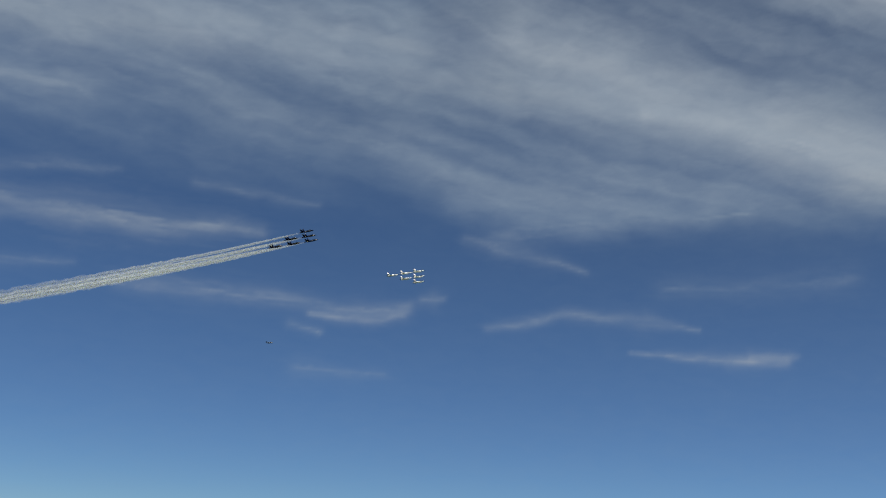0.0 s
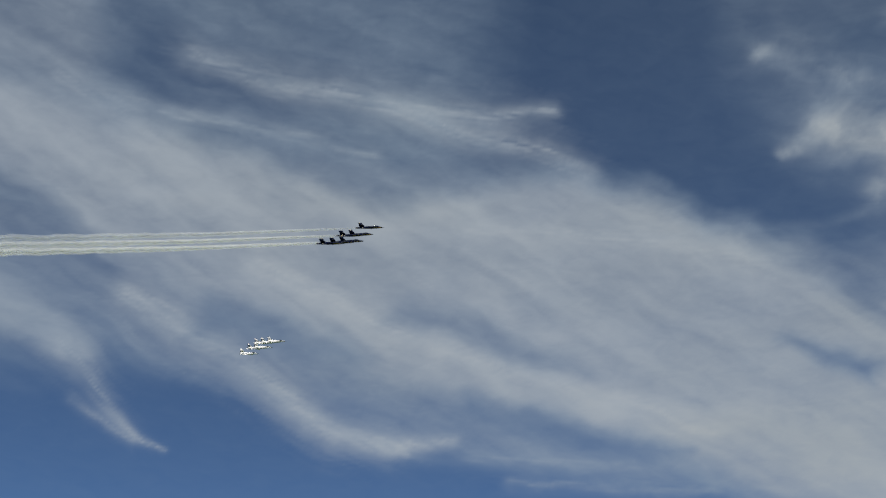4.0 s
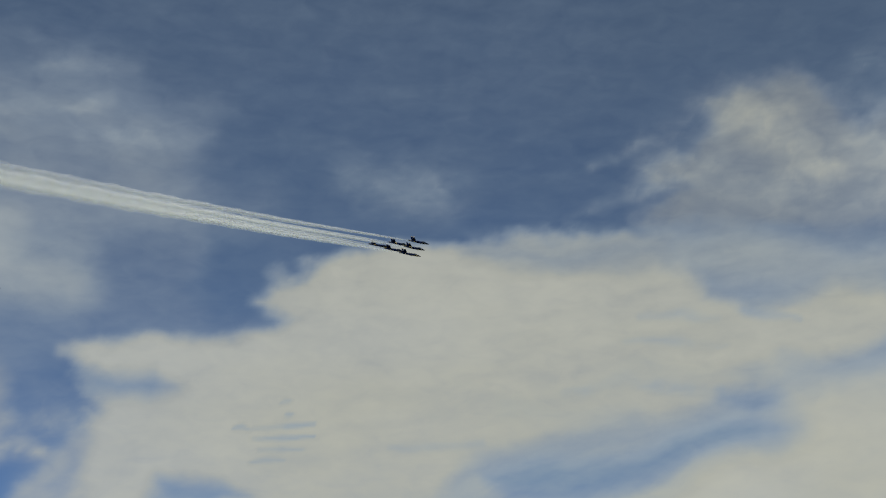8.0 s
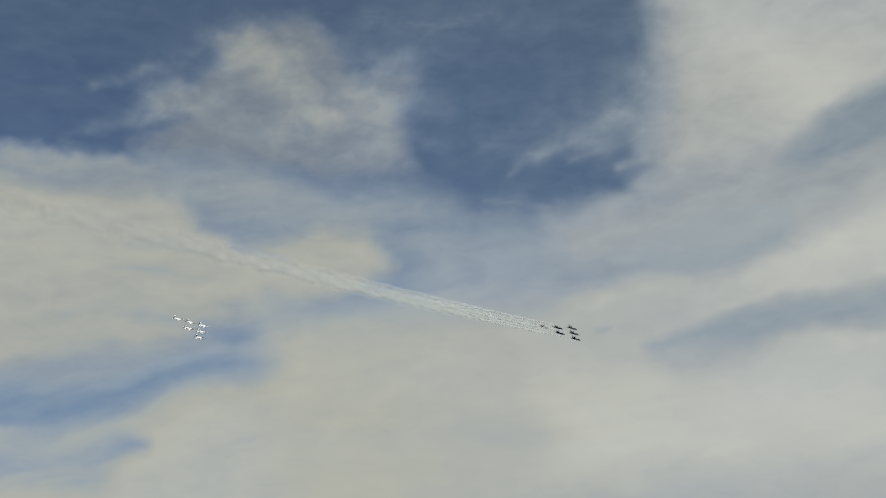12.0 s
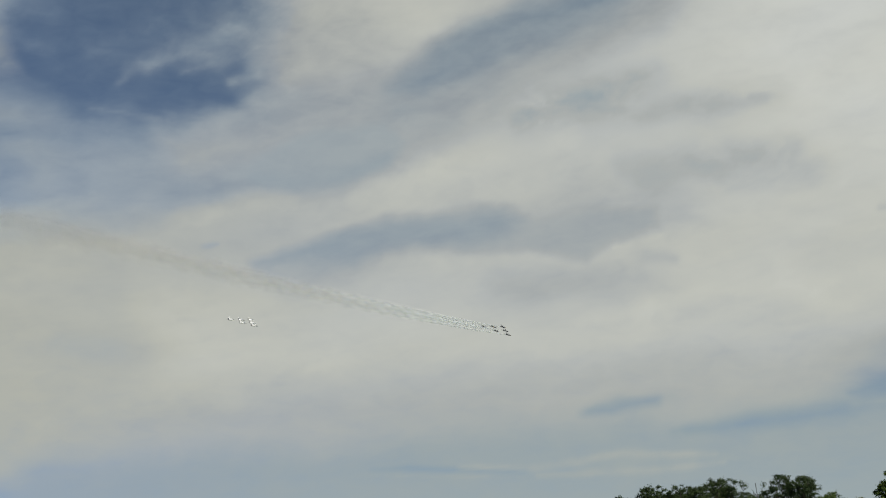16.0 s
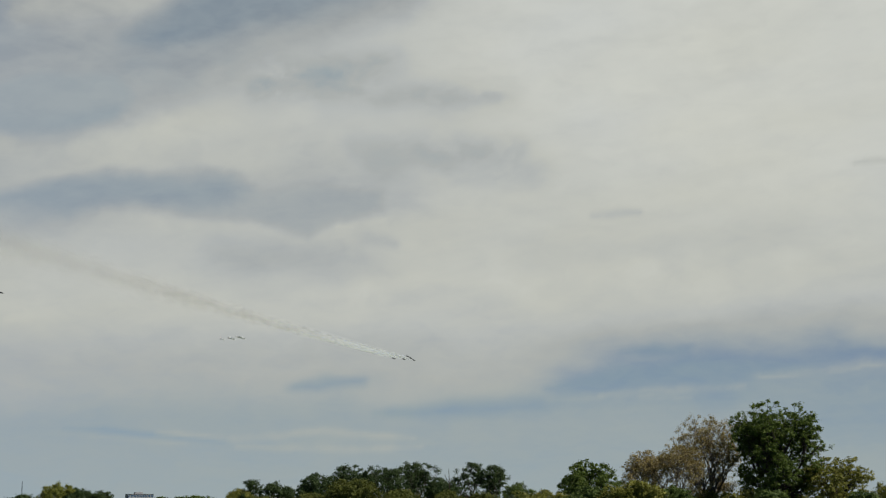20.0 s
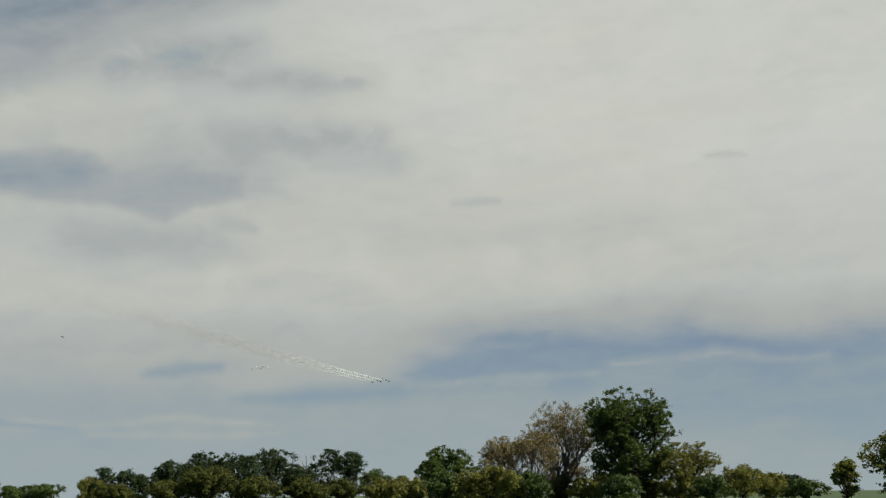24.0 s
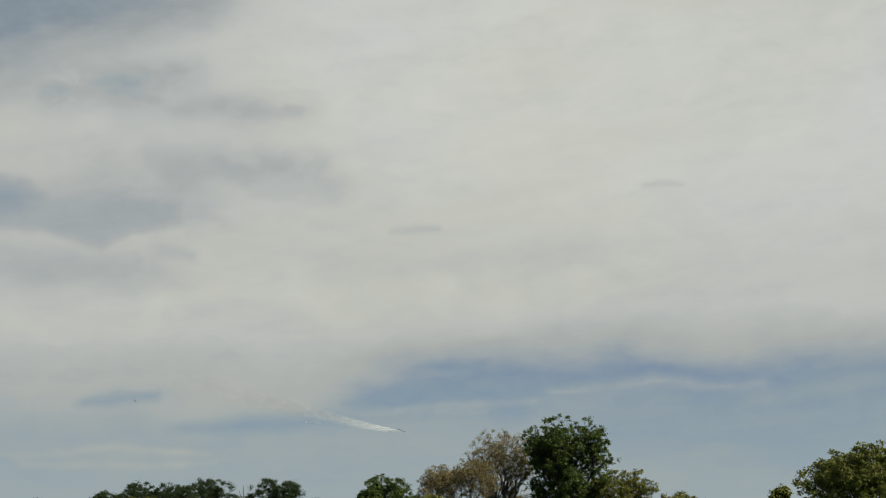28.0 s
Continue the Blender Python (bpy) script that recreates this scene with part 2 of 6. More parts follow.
def lattice(ix, iy, seed):
    h = (ix.astype(np.int64) * 374761393 + iy.astype(np.int64) * 668265263 + seed * 1442695041) & 0xFFFFFFFF
    h = ((h ^ (h >> 13)) * 1274126177) & 0xFFFFFFFF
    return ((h ^ (h >> 16)) & 0xFFFF) / 65535.0


def smooth_noise(x, y, seed):
    ix, iy = np.floor(x), np.floor(y)
    u, v = x - ix, y - iy
    u, v = u * u * u * (u * (u * 6 - 15) + 10), v * v * v * (v * (v * 6 - 15) + 10)
    a, b = lattice(ix, iy, seed), lattice(ix + 1, iy, seed)
    c, d = lattice(ix, iy + 1, seed), lattice(ix + 1, iy + 1, seed)
    return (a * (1 - u) + b * u) * (1 - v) + (c * (1 - u) + d * u) * v


def fractal(x, y, seed, octaves=4, turn=0.6):
    total, size, most = 0.0, 1.0, 0.0
    for k in range(octaves):
        total, most = total + size * smooth_noise(x, y, seed + 17 * k), most + size
        # turned a little at every step, so that no grid shows
        x, y, size = 1.95 * x + turn * y + 5.2, 1.95 * y - turn * x + 1.3, size * 0.52
    return total / most


# the whole layer is stirred, from broad bends down to frayed edges
STIR_X = (fractal(YAW / 3.2, EL / 2.2, 3, 6) - 0.5) * 2.4
STIR_Y = (fractal(YAW / 3.2, EL / 2.2, 5, 6) - 0.5) * 1.7
TUFTS = fractal(YAW / 1.7 + STIR_X, EL / 1.0 + STIR_Y, 60, 6) - 0.5
DEPTH = 0.02 + 0.05 / (1 + np.exp((YAW - 140) / 9.0)) + 0.09 / (1 + np.exp((YAW - 112) / 6.0)) + 0.12 / (1 + np.exp((YAW - 76) / 7.0)) + 0.10 * np.exp(-(EL / 6.0) ** 2) + 0.06 / ((1 + np.exp((110 - YAW) / 5.0)) * (1 + np.exp((EL - 16) / 2.0)))
TONE = np.full_like(YAW, 0.05)
cloud_count = 0


def shaped(points, reach):
    """The part of the dome that a cloud may cover, its stirred plane coordinates (degrees), and the cloud's own points in that plane."""
    ya, el = [q[0] for q in points], [q[1] for q in points]
    rows = np.where((heights > min(el) - reach) & (heights < max(el) + reach))[0]
    cols = np.where((yaws > min(ya) - reach * 1.2) & (yaws < max(ya) + reach * 1.2))[0]
    cut = np.s_[rows[0]:rows[-1] + 1, cols[0]:cols[-1] + 1]
    k = math.cos(radians(sum(el) / len(el)))
    return cut, k, [(-q[0] * k, *q[1:]) for q in points]


def combed(x, y, lean, comb):
    """How much deeper or thinner the cloud is, drawn out into threads that rise by lean degrees, or broken into tufts."""
    c, s = math.cos(radians(lean)), math.sin(radians(lean))
    u, v = x * c + y * s, y * c - x * s
    off = cloud_count * 3.7
    threads = 0.6 * fractal(u / 6.0 + off, v / 0.55, 40, 5, 0.0) + 0.4 * fractal(u / 11.0, v / 1.5 + off, 30, 3, 0.0) - 0.5
    return threads * comb


def laid(cut, mask, depth, tone, grain, into):
    """Adds cloud where mask is, or (into) brings what is there to that depth and tone."""
    deep = depth * np.exp(np.clip(grain, -1.2, 1.2))
    if into:
        DEPTH[cut] += mask * (deep - DEPTH[cut])
        TONE[cut] += mask * (tone + 0.06 * grain - TONE[cut])
    else:
        more = mask * deep
        TONE[cut] += more / (DEPTH[cut] + more + 1e-6) * (tone + 0.08 * grain - TONE[cut])
        DEPTH[cut] += more


def streak(points, depth, tone, comb=2.0, stir=0.35, into=False):
    """Cloud drawn out along points (yaw, height, half breadth; degrees). depth: 0.2 thin, 3 solid; tone: 0 shaded, 1 sunlit."""
    global cloud_count
    cloud_count += 1
    wide = max(q[2] for q in points)
    cut, k, line = shaped(points, 2.4 * wide + 1.5)
    x, y = -YAW[cut] * k + STIR_X[cut] * stir, EL[cut] + STIR_Y[cut] * stir
    near = np.full(x.shape, 9.0)
    for (xa, ya, wa), (xb, yb, wb) in zip(line[:-1], line[1:]):
        dx, dy = xb - xa, yb - ya
        s = np.clip(((x - xa) * dx + (y - ya) * dy) / (dx * dx + dy * dy + 1e-9), 0, 1)
        far = np.hypot(x - xa - s * dx, y - ya - s * dy) / (wa + (wb - wa) * s)
        near = np.minimum(near, far)
    lean = math.degrees(math.atan2(line[-1][1] - line[0][1], line[-1][0] - line[0][0])) if len(line) > 1 else 0
    lean = lean if abs(lean) <= 90 else lean - math.copysign(180, lean)
    grain, fall = combed(x, y, lean, comb) + (2.4 if comb < 1 else 0.6) * TUFTS[cut], 1.8
    if wide < 0.8 and comb > 1:
        # thin ones are hair all through, and fray at the edge
        c, s = math.cos(radians(lean)), math.sin(radians(lean))
        hair = fractal((x * c + y * s) / 1.8 + cloud_count, (y * c - x * s) / 0.13, 50, 4, 0.0) - 0.5
        grain, fall = grain + 1.9 * hair, 1.4
        near = near * (1 + 1.2 * hair)
    laid(cut, np.exp(-np.maximum(near, 0) ** fall), depth, tone, grain, into)


def sheet(points, depth, tone, soft=0.8, stir=0.6, lean=0, comb=1.0, into=True):
    """A sheet of cloud inside the outline points (yaw, height; degrees), whose edge fades over soft degrees."""
    global cloud_count
    cloud_count += 1
    cut, k, line = shaped(points, 2.0 * soft + 1.5)
    x, y = -YAW[cut] * k + STIR_X[cut] * stir, EL[cut] + STIR_Y[cut] * stir
    near, inside = np.full(x.shape, 99.0), np.zeros(x.shape, bool)
    for (xa, ya), (xb, yb) in zip(line, line[1:] + line[:1]):
        dx, dy = xb - xa, yb - ya
        s = np.clip(((x - xa) * dx + (y - ya) * dy) / (dx * dx + dy * dy + 1e-9), 0, 1)
        near = np.minimum(near, np.hypot(x - xa - s * dx, y - ya - s * dy))
        if dy:
            inside ^= ((ya > y) != (yb > y)) & (x < xa + (y - ya) / dy * dx)
    m = np.clip(0.5 + np.where(inside, near, -near) / (2 * soft), 0, 1)
    laid(cut, m * m * (3 - 2 * m), depth, tone, combed(x, y, lean, comb) + 0.35 * TUFTS[cut], into)


def shade(points, amount, stir=0.3):
    """Paints that much shade into the cloud's tone (below 0: light), its depth unchanged, along points (yaw, height,
    half breadth).
    """
    wide = max(q[2] for q in points)
    cut, k, line = shaped(points, 2.4 * wide + 1.0)
    x, y = -YAW[cut] * k + STIR_X[cut] * stir, EL[cut] + STIR_Y[cut] * stir
    near = np.full(x.shape, 9.0)
    for (xa, ya, wa), (xb, yb, wb) in zip(line[:-1], line[1:]):
        dx, dy = xb - xa, yb - ya
        s = np.clip(((x - xa) * dx + (y - ya) * dy) / (dx * dx + dy * dy + 1e-9), 0, 1)
        near = np.minimum(near, np.hypot(x - xa - s * dx, y - ya - s * dy) / (wa + (wb - wa) * s))
    TONE[cut] -= amount * np.exp(-near ** 2.2) * (1 + 2.5 * TUFTS[cut])


def cloud_dome():
    """The mesh of the dome, its depth of cloud and tone carried by its points."""
    k = np.cos(np.radians(EL)) * DOME
    verts = np.stack([-np.sin(np.radians(YAW)) * k, np.cos(np.radians(YAW)) * k, EYE + np.sin(np.radians(EL)) * DOME], -1).reshape(-1, 3)
    n_r, n_c = YAW.shape
    i = (np.arange(n_r - 1)[:, None] * n_c + np.arange(n_c - 1)[None, :]).ravel()
    quads = np.stack([i, i + n_c, i + n_c + 1, i + 1], -1)
    me = bpy.data.meshes.new("cloud_layer")
    me.vertices.add(len(verts))
    me.vertices.foreach_set("co", verts.ravel())
    me.loops.add(quads.size)
    me.loops.foreach_set("vertex_index", quads.ravel())
    me.polygons.add(len(quads))
    me.polygons.foreach_set("loop_start", np.arange(len(quads)) * 4)
    me.polygons.foreach_set("use_smooth", np.ones(len(quads), bool))
    me.update(calc_edges=True)
    sunward = 1 / (1 + np.exp((YAW - 30) / 5.0))
    warm = (1 + 0.3 * (1 - sunward) - 0.05 * sunward) / (1 + np.exp((YAW - 82) / 10.0))  # the great cloud is the warmest
    # tones painted as shaded cloud are tinted colder than the cream about them
    warm = warm * (0.2 + 0.8 * np.clip((TONE - 0.2 - 0.2 * sunward) / 0.27, 0, 1)) + 0.35 * (fractal(YAW / 9.0, EL / 3.0 + YAW / 40.0, 90, 3) - 0.5)
    warm = np.maximum(warm, sunward * (0.68 + 0.25 * np.exp(-(EL / 9.5) ** 4)))  # and all is hazy low down
    for name, values in (("depth", DEPTH), ("tone", np.clip(TONE + 0.025 * TUFTS, 0, 1)), ("warmth", warm)):
        at = me.attributes.new(name, "FLOAT", "POINT")
        at.data.foreach_set("value", np.ascontiguousarray(values, dtype=np.float32).ravel())
    me.materials.append(CLOUD)
    return tagged(new("backdrop_clouds", me), "wide sheet of streaked white and grey cirrus cloud", "cloud", kind="structure")


def cloud_material():
    """Cloud that hides more of the sky the deeper it is, frayed by fine wisps. It glows by itself, its sunlit and
    shaded parts painted by tone.
    """
    m = bpy.data.materials.new("cloud")
    m.use_nodes = True
    n, l = m.node_tree.nodes, m.node_tree.links
    n.clear()
    depth, tone = n.new("ShaderNodeAttribute"), n.new("ShaderNodeAttribute")
    depth.attribute_name, tone.attribute_name = "depth", "tone"
    co = n.new("ShaderNodeTexCoord")
    wisps = n.new("ShaderNodeTexNoise")
    wisps.inputs["Scale"].default_value, wisps.inputs["Detail"].default_value, wisps.inputs["Distortion"].default_value = 0.016, 7, 0.6
    stretch = n.new("ShaderNodeMapping")
    stretch.inputs["Scale"].default_value = (0.6, 0.6, 1.5)
    l.new(co.outputs["Object"], stretch.inputs["Vector"])
    l.new(stretch.outputs[0], wisps.inputs["Vector"])
    vary = n.new("ShaderNodeMapRange")
    vary.inputs["From Min"].default_value, vary.inputs["From Max"].default_value = 0.25, 0.75
    vary.inputs["To Min"].default_value, vary.inputs["To Max"].default_value = -0.84, -1.16
    l.new(wisps.outputs["Fac"], vary.inputs["Value"])
    # what gets through falls off by the power of the depth
    power, left, hidden = n.new("ShaderNodeMath"), n.new("ShaderNodeMath"), n.new("ShaderNodeMath")
    power.operation, left.operation, hidden.operation = "MULTIPLY", "EXPONENT", "SUBTRACT"
    hidden.inputs[0].default_value, hidden.use_clamp = 1.0, True
    l.new(depth.outputs["Fac"], power.inputs[0])
    l.new(vary.outputs[0], power.inputs[1])
    l.new(power.outputs[0], left.inputs[0])
    l.new(left.outputs[0], hidden.inputs[1])
    ramp = n.new("ShaderNodeValToRGB")
    ramp.color_ramp.elements[0].color = (*CLOUD_SHADE, 1)
    ramp.color_ramp.elements[1].color = (*CLOUD_LIGHT, 1)
    mid = ramp.color_ramp.elements.new(0.5)
    mid.color = (*CLOUD_MID, 1)
    l.new(tone.outputs["Fac"], ramp.inputs["Fac"])
    warmth, cold, tint = n.new("ShaderNodeAttribute"), n.new("ShaderNodeMix"), n.new("ShaderNodeMix")
    warmth.attribute_name = "warmth"
    tint.data_type, tint.blend_type = "RGBA", "MULTIPLY"
    cold.data_type, cold.clamp_factor = "RGBA", False
    tint.inputs["Factor"].default_value = 1.0
    cold.inputs[6].default_value, cold.inputs[7].default_value = (0.875, 0.94, 1.15, 1), (1, 1, 1, 1)
    l.new(warmth.outputs["Fac"], cold.inputs["Factor"])
    l.new(ramp.outputs["Color"], tint.inputs[6])
    l.new(cold.outputs[2], tint.inputs[7])
    glow = n.new("ShaderNodeEmission")
    l.new(tint.outputs[2], glow.inputs["Color"])
    clear = n.new("ShaderNodeBsdfTransparent")
    mix = n.new("ShaderNodeMixShader")
    out = n.new("ShaderNodeOutputMaterial")
    l.new(hidden.outputs[0], mix.inputs["Fac"])
    l.new(clear.outputs[0], mix.inputs[1])
    l.new(glow.outputs[0], mix.inputs[2])
    l.new(mix.outputs[0], out.inputs["Surface"])
    return m


CLOUD_SHADE, CLOUD_MID, CLOUD_LIGHT = (0.250, 0.330, 0.358), (0.434, 0.447, 0.404), (0.685, 0.698, 0.648)
CLOUD = cloud_material()

# ---- cloud by cloud, from the far side of the flight round to the trees ----
# a thin grey veil high over the flight
sheet([(100.3, 33.8), (82.9, 33.1), (83.5, 22.4), (88.2, 23.0), (91.9, 23.5), (95.2, 24.7), (97.7, 26.5), (99.8, 29.6)], 0.3, 0.14, 1.71, comb=0.83)
sheet([(94.7, 30.6), (47.2, 31.8), (48.6, 20.8), (55.6, 21.2), (61.9, 21.9), (67.1, 21.0), (69.0, 24.4), (76.6, 26.0), (84.7, 26.7), (94.1, 27.9)], 0.27, 0.06, 2.27, lean=-10, comb=0.83)
sheet([(93.5, 24.8), (84.5, 25.3), (81.0, 21.3), (81.0, 16.9), (84.8, 17.5), (92.0, 16.7)], 0.3, 0.16, 1.89, comb=0.66)
sheet([(74.1, 30.6), (50.9, 32.1), (52.2, 25.9), (57.6, 21.5), (64.2, 20.9), (72.9, 20.7)], 0.29, 0.07, 2.27, comb=0.55)
# the far side: a long veil with brighter bands, and wisps below it
sheet([(184, 33), (112, 34), (112, 24), (120, 16.5), (133, 14), (145, 14.2), (158, 15.2), (172, 15.5), (184, 15.5)], 0.5, 0.13, 2.6, lean=-14, comb=1.6)
sheet([(177.3, 15.9), (165.8, 16.8), (159.3, 16.0), (155.6, 15.1), (151.8, 13.6), (146.7, 13.3), (140.6, 13.8), (132.5, 13.9), (132.5, 18.0), (143.2, 19.4), (156.1, 21.0), (166.4, 21.3), (177.8, 19.2)], 0.5, 0.17, 1.14, lean=-13, comb=1.87)
streak([(173.4, 20.1, 1.10), (169.9, 20.1, 1.22), (161.3, 20.8, 1.22), (153.5, 19.9, 1.17), (145.7, 18.7, 1.17), (140.7, 17.7, 1.08), (134.4, 15.8, 1.12)], 0.75, 0.36, comb=1.44)
streak([(144.4, 18.1, 0.49), (140.7, 17.4, 0.73), (137.1, 16.6, 0.68), (134.4, 15.5, 0.59)], 0.5, 0.46, comb=1.2)
streak([(152.3, 22.2, 0.54), (145.8, 21.5, 0.49), (138.3, 20.3, 0.61), (134.4, 19.4, 0.73)], 0.4, 0.3, comb=1.2)
streak([(173.1, 17.4, 0.34), (169.5, 17.0, 0.34)], 0.3, 0.3, comb=1.2)
streak([(155.8, 16.4, 0.73), (151.8, 14.7, 0.86), (146.8, 13.7, 0.54), (141.8, 14.1, 0.61)], 0.22, 0.26, comb=1.8)
streak([(172.4, 12.3, 0.39), (168.9, 12.1, 0.59), (165.3, 11.9, 0.49), (161.1, 12.1, 0.24)], 0.34, 0.36, comb=1.8)
streak([(173.8, 13.3, 0.29), (170.3, 13.9, 0.24), (167.7, 13.9, 0.12)], 0.19, 0.3, comb=1.2)
streak([(174.4, 11.0, 0.34), (170.5, 11.8, 0.29), (165.7, 11.5, 0.22)], 0.19, 0.3, comb=1.2)
streak([(164.3, 13.8, 0.20), (161.5, 13.6, 0.22), (158.8, 13.5, 0.12)], 0.15, 0.28, comb=1.2)
streak([(172.0, 9.6, 0.29), (169.1, 9.9, 0.17)], 0.12, 0.25, comb=1.2)
streak([(167.1, 9.2, 0.29), (164.3, 9.3, 0.39), (160.6, 9.2, 0.34), (157.7, 9.0, 0.29), (154.7, 9.3, 0.22)], 0.28, 0.36, comb=1.8)
streak([(159.1, 8.6, 0.12), (156.6, 8.7, 0.22), (154.8, 9.0, 0.22)], 0.31, 0.4, comb=1.2)
streak([(154.1, 9.6, 0.20), (153.5, 9.7, 0.27), (153.0, 9.8, 0.12)], 0.25, 0.35, comb=1.2)
streak([(152.2, 12.4, 0.20), (149.7, 12.0, 0.24), (148.4, 11.6, 0.22), (146.7, 11.2, 0.10)], 0.24, 0.33, comb=1.2)
streak([(151.3, 8.7, 0.17), (149.7, 8.9, 0.22), (147.8, 9.3, 0.22), (145.3, 9.3, 0.24), (144.1, 9.3, 0.24), (142.0, 9.0, 0.07)], 0.24, 0.35, comb=1.2)
streak([(145.0, 7.9, 0.07), (142.9, 7.9, 0.12), (140.5, 7.8, 0.20), (138.3, 7.8, 0.17)], 0.31, 0.42, comb=1.2)
streak([(139.8, 8.0, 0.15), (138.3, 8.0, 0.17), (137.9, 8.0, 0.10)], 0.28, 0.45, comb=1.2)
streak([(159.2, 6.5, 0.34), (155.5, 6.4, 0.20)], 0.16, 0.25, comb=1.2)
streak([(159.9, 8.1, 0.15), (158.5, 7.9, 0.15)], 0.16, 0.25, comb=1.2)
streak([(143.4, 10.6, 0.44), (135.9, 11.4, 0.49)], 0.12, 0.2, comb=1.2)
# the two bands that run down towards the flight
sheet([(150.5, 27.9), (130.5, 31.0), (128.5, 27.5), (130.4, 25.0), (135.3, 25.0), (141.3, 25.4), (146.1, 25.8)], 0.7, 0.3, 1.71, lean=-18, comb=1.38)
sheet([(155.5, 23.4), (146.0, 25.5), (139.1, 25.0), (127.1, 24.0), (112.7, 22.8), (108.5, 21.3), (108.8, 13.2), (114.3, 12.1), (117.1, 13.0), (120.2, 14.5), (124.5, 15.2), (127.8, 15.9), (131.7, 17.3), (135.8, 18.8), (142.3, 19.2), (154.7, 19.9)], 0.5, 0.25, 1.52, lean=-20, comb=1.65)
sheet([(130.3, 29.3), (120.8, 29.4), (116.3, 27.8), (119.4, 25.9), (125.1, 25.2), (128.7, 26.1)], 0.22, 0.1, 1.52, lean=-15, comb=1.1)
streak([(149.0, 27.3, 0.98), (146.1, 26.0, 0.86), (142.0, 24.9, 0.68), (137.9, 24.5, 0.73), (132.5, 24.1, 1.03), (127.1, 23.5, 1.03), (121.8, 22.1, 1.10), (116.8, 21.1, 1.22), (112.7, 20.3, 1.47), (108.6, 18.1, 1.47)], 0.8, 0.42, comb=1.44)
streak([(131.3, 25.9, 0.39), (128.3, 24.9, 0.54), (124.4, 23.2, 0.54), (121.8, 22.3, 0.49)], 0.35, 0.4, comb=1.2)
streak([(150.1, 20.9, 1.47), (146.2, 19.7, 1.27), (141.7, 18.5, 1.03), (138.0, 17.7, 0.98), (134.3, 16.8, 1.17), (130.3, 15.7, 0.83), (128.2, 14.7, 0.59)], 0.75, 0.4, comb=1.56)
streak([(129.0, 14.8, 0.54), (127.4, 13.8, 0.44), (126.3, 12.4, 0.29), (125.0, 11.5, 0.20), (123.8, 11.1, 0.10)], 0.6, 0.4, comb=1.2)
streak([(128.0, 12.7, 0.20), (126.5, 12.0, 0.24), (125.2, 11.4, 0.15)], 0.3, 0.35, comb=1.2)
streak([(124.3, 16.4, 0.34), (121.5, 15.1, 0.44), (119.0, 13.9, 0.54), (116.6, 12.7, 0.54), (114.6, 12.3, 0.44)], 0.85, 0.45, comb=1.2)
streak([(115.7, 12.4, 0.29), (114.6, 12.4, 0.39), (113.7, 12.1, 0.20)], 0.4, 0.45, comb=0.6)
streak([(120.3, 15.4, 0.73), (116.7, 14.4, 0.98), (112.8, 13.8, 0.98)], 0.45, 0.38, comb=1.2)
streak([(116.9, 27.3, 0.59), (114.3, 26.3, 0.83), (110.7, 25.3, 0.83)], 0.1, 0.26, comb=1.2)
streak([(150.8, 12.6, 0.49), (145.1, 13.6, 0.59), (140.2, 13.9, 0.39)], 0.18, 0.2, comb=1.2)
streak([(136.1, 21.0, 0.22), (132.1, 20.4, 0.29), (129.4, 19.9, 0.20)], 0.12, 0.1, comb=1.2)
# the broad diagonal bank
sheet([(139.0, 24.7), (134.6, 24.8), (130.9, 24.2), (128.7, 23.9), (123.5, 24.0), (118.2, 23.5), (112.8, 24.0), (107.5, 24.7), (103.7, 24.3), (100.9, 22.7), (96.9, 22.0), (94.9, 20.6), (90.6, 18.8), (86.0, 16.5), (86.2, 10.2), (97.7, 10.9), (101.4, 12.5), (106.5, 13.9), (110.3, 14.2), (114.2, 15.0), (119.5, 16.7), (123.3, 17.3), (127.5, 19.2), (131.3, 21.1), (135.0, 22.3), (138.4, 22.8)], 1.3, 0.4, 1.06, lean=-26, comb=1.21)
sheet([(130.5, 18.3), (127.1, 17.4), (119.4, 16.4), (114.2, 14.9), (106.5, 13.9), (101.4, 12.3), (102.6, 11.7), (107.6, 12.3), (112.6, 12.5), (116.3, 12.5), (120.7, 14.3), (126.6, 15.4), (130.2, 17.2)], 0.6, 0.25, 0.95, lean=-25, comb=1.65)
streak([(125.7, 27.9, 0.64), (120.3, 27.3, 0.68), (114.9, 27.0, 0.68), (111.1, 27.0, 0.59), (108.4, 27.4, 0.29)], 0.5, 0.36, comb=1.8)
streak([(116.2, 27.0, 0.44), (112.1, 26.2, 0.64), (108.7, 25.6, 0.64), (106.4, 24.8, 0.44)], 0.6, 0.42, comb=1.56)
streak([(129.0, 25.2, 0.54), (123.8, 25.3, 0.49), (119.9, 25.1, 0.54), (116.6, 24.7, 0.34)], 0.4, 0.34, comb=1.8)
streak([(124.8, 29.6, 0.98), (120.7, 29.0, 0.98), (116.6, 28.6, 0.73)], 0.14, 0.24, comb=1.8)
streak([(127.2, 23.8, 0.88), (124.5, 22.8, 0.98), (120.6, 22.2, 0.83), (116.1, 21.8, 0.64), (111.6, 23.0, 0.54)], 0.5, 0.48, comb=1.2)
streak([(121.3, 19.5, 0.64), (117.9, 18.6, 0.73), (114.6, 17.4, 0.68), (109.3, 16.1, 0.59), (104.2, 15.3, 0.49), (100.3, 14.0, 0.49)], 0.7, 0.5, comb=1.2)
streak([(111.5, 22.3, 0.44), (103.5, 22.3, 0.64), (98.7, 21.5, 0.54), (96.2, 21.5, 0.29)], 0.5, 0.46, comb=1.2)
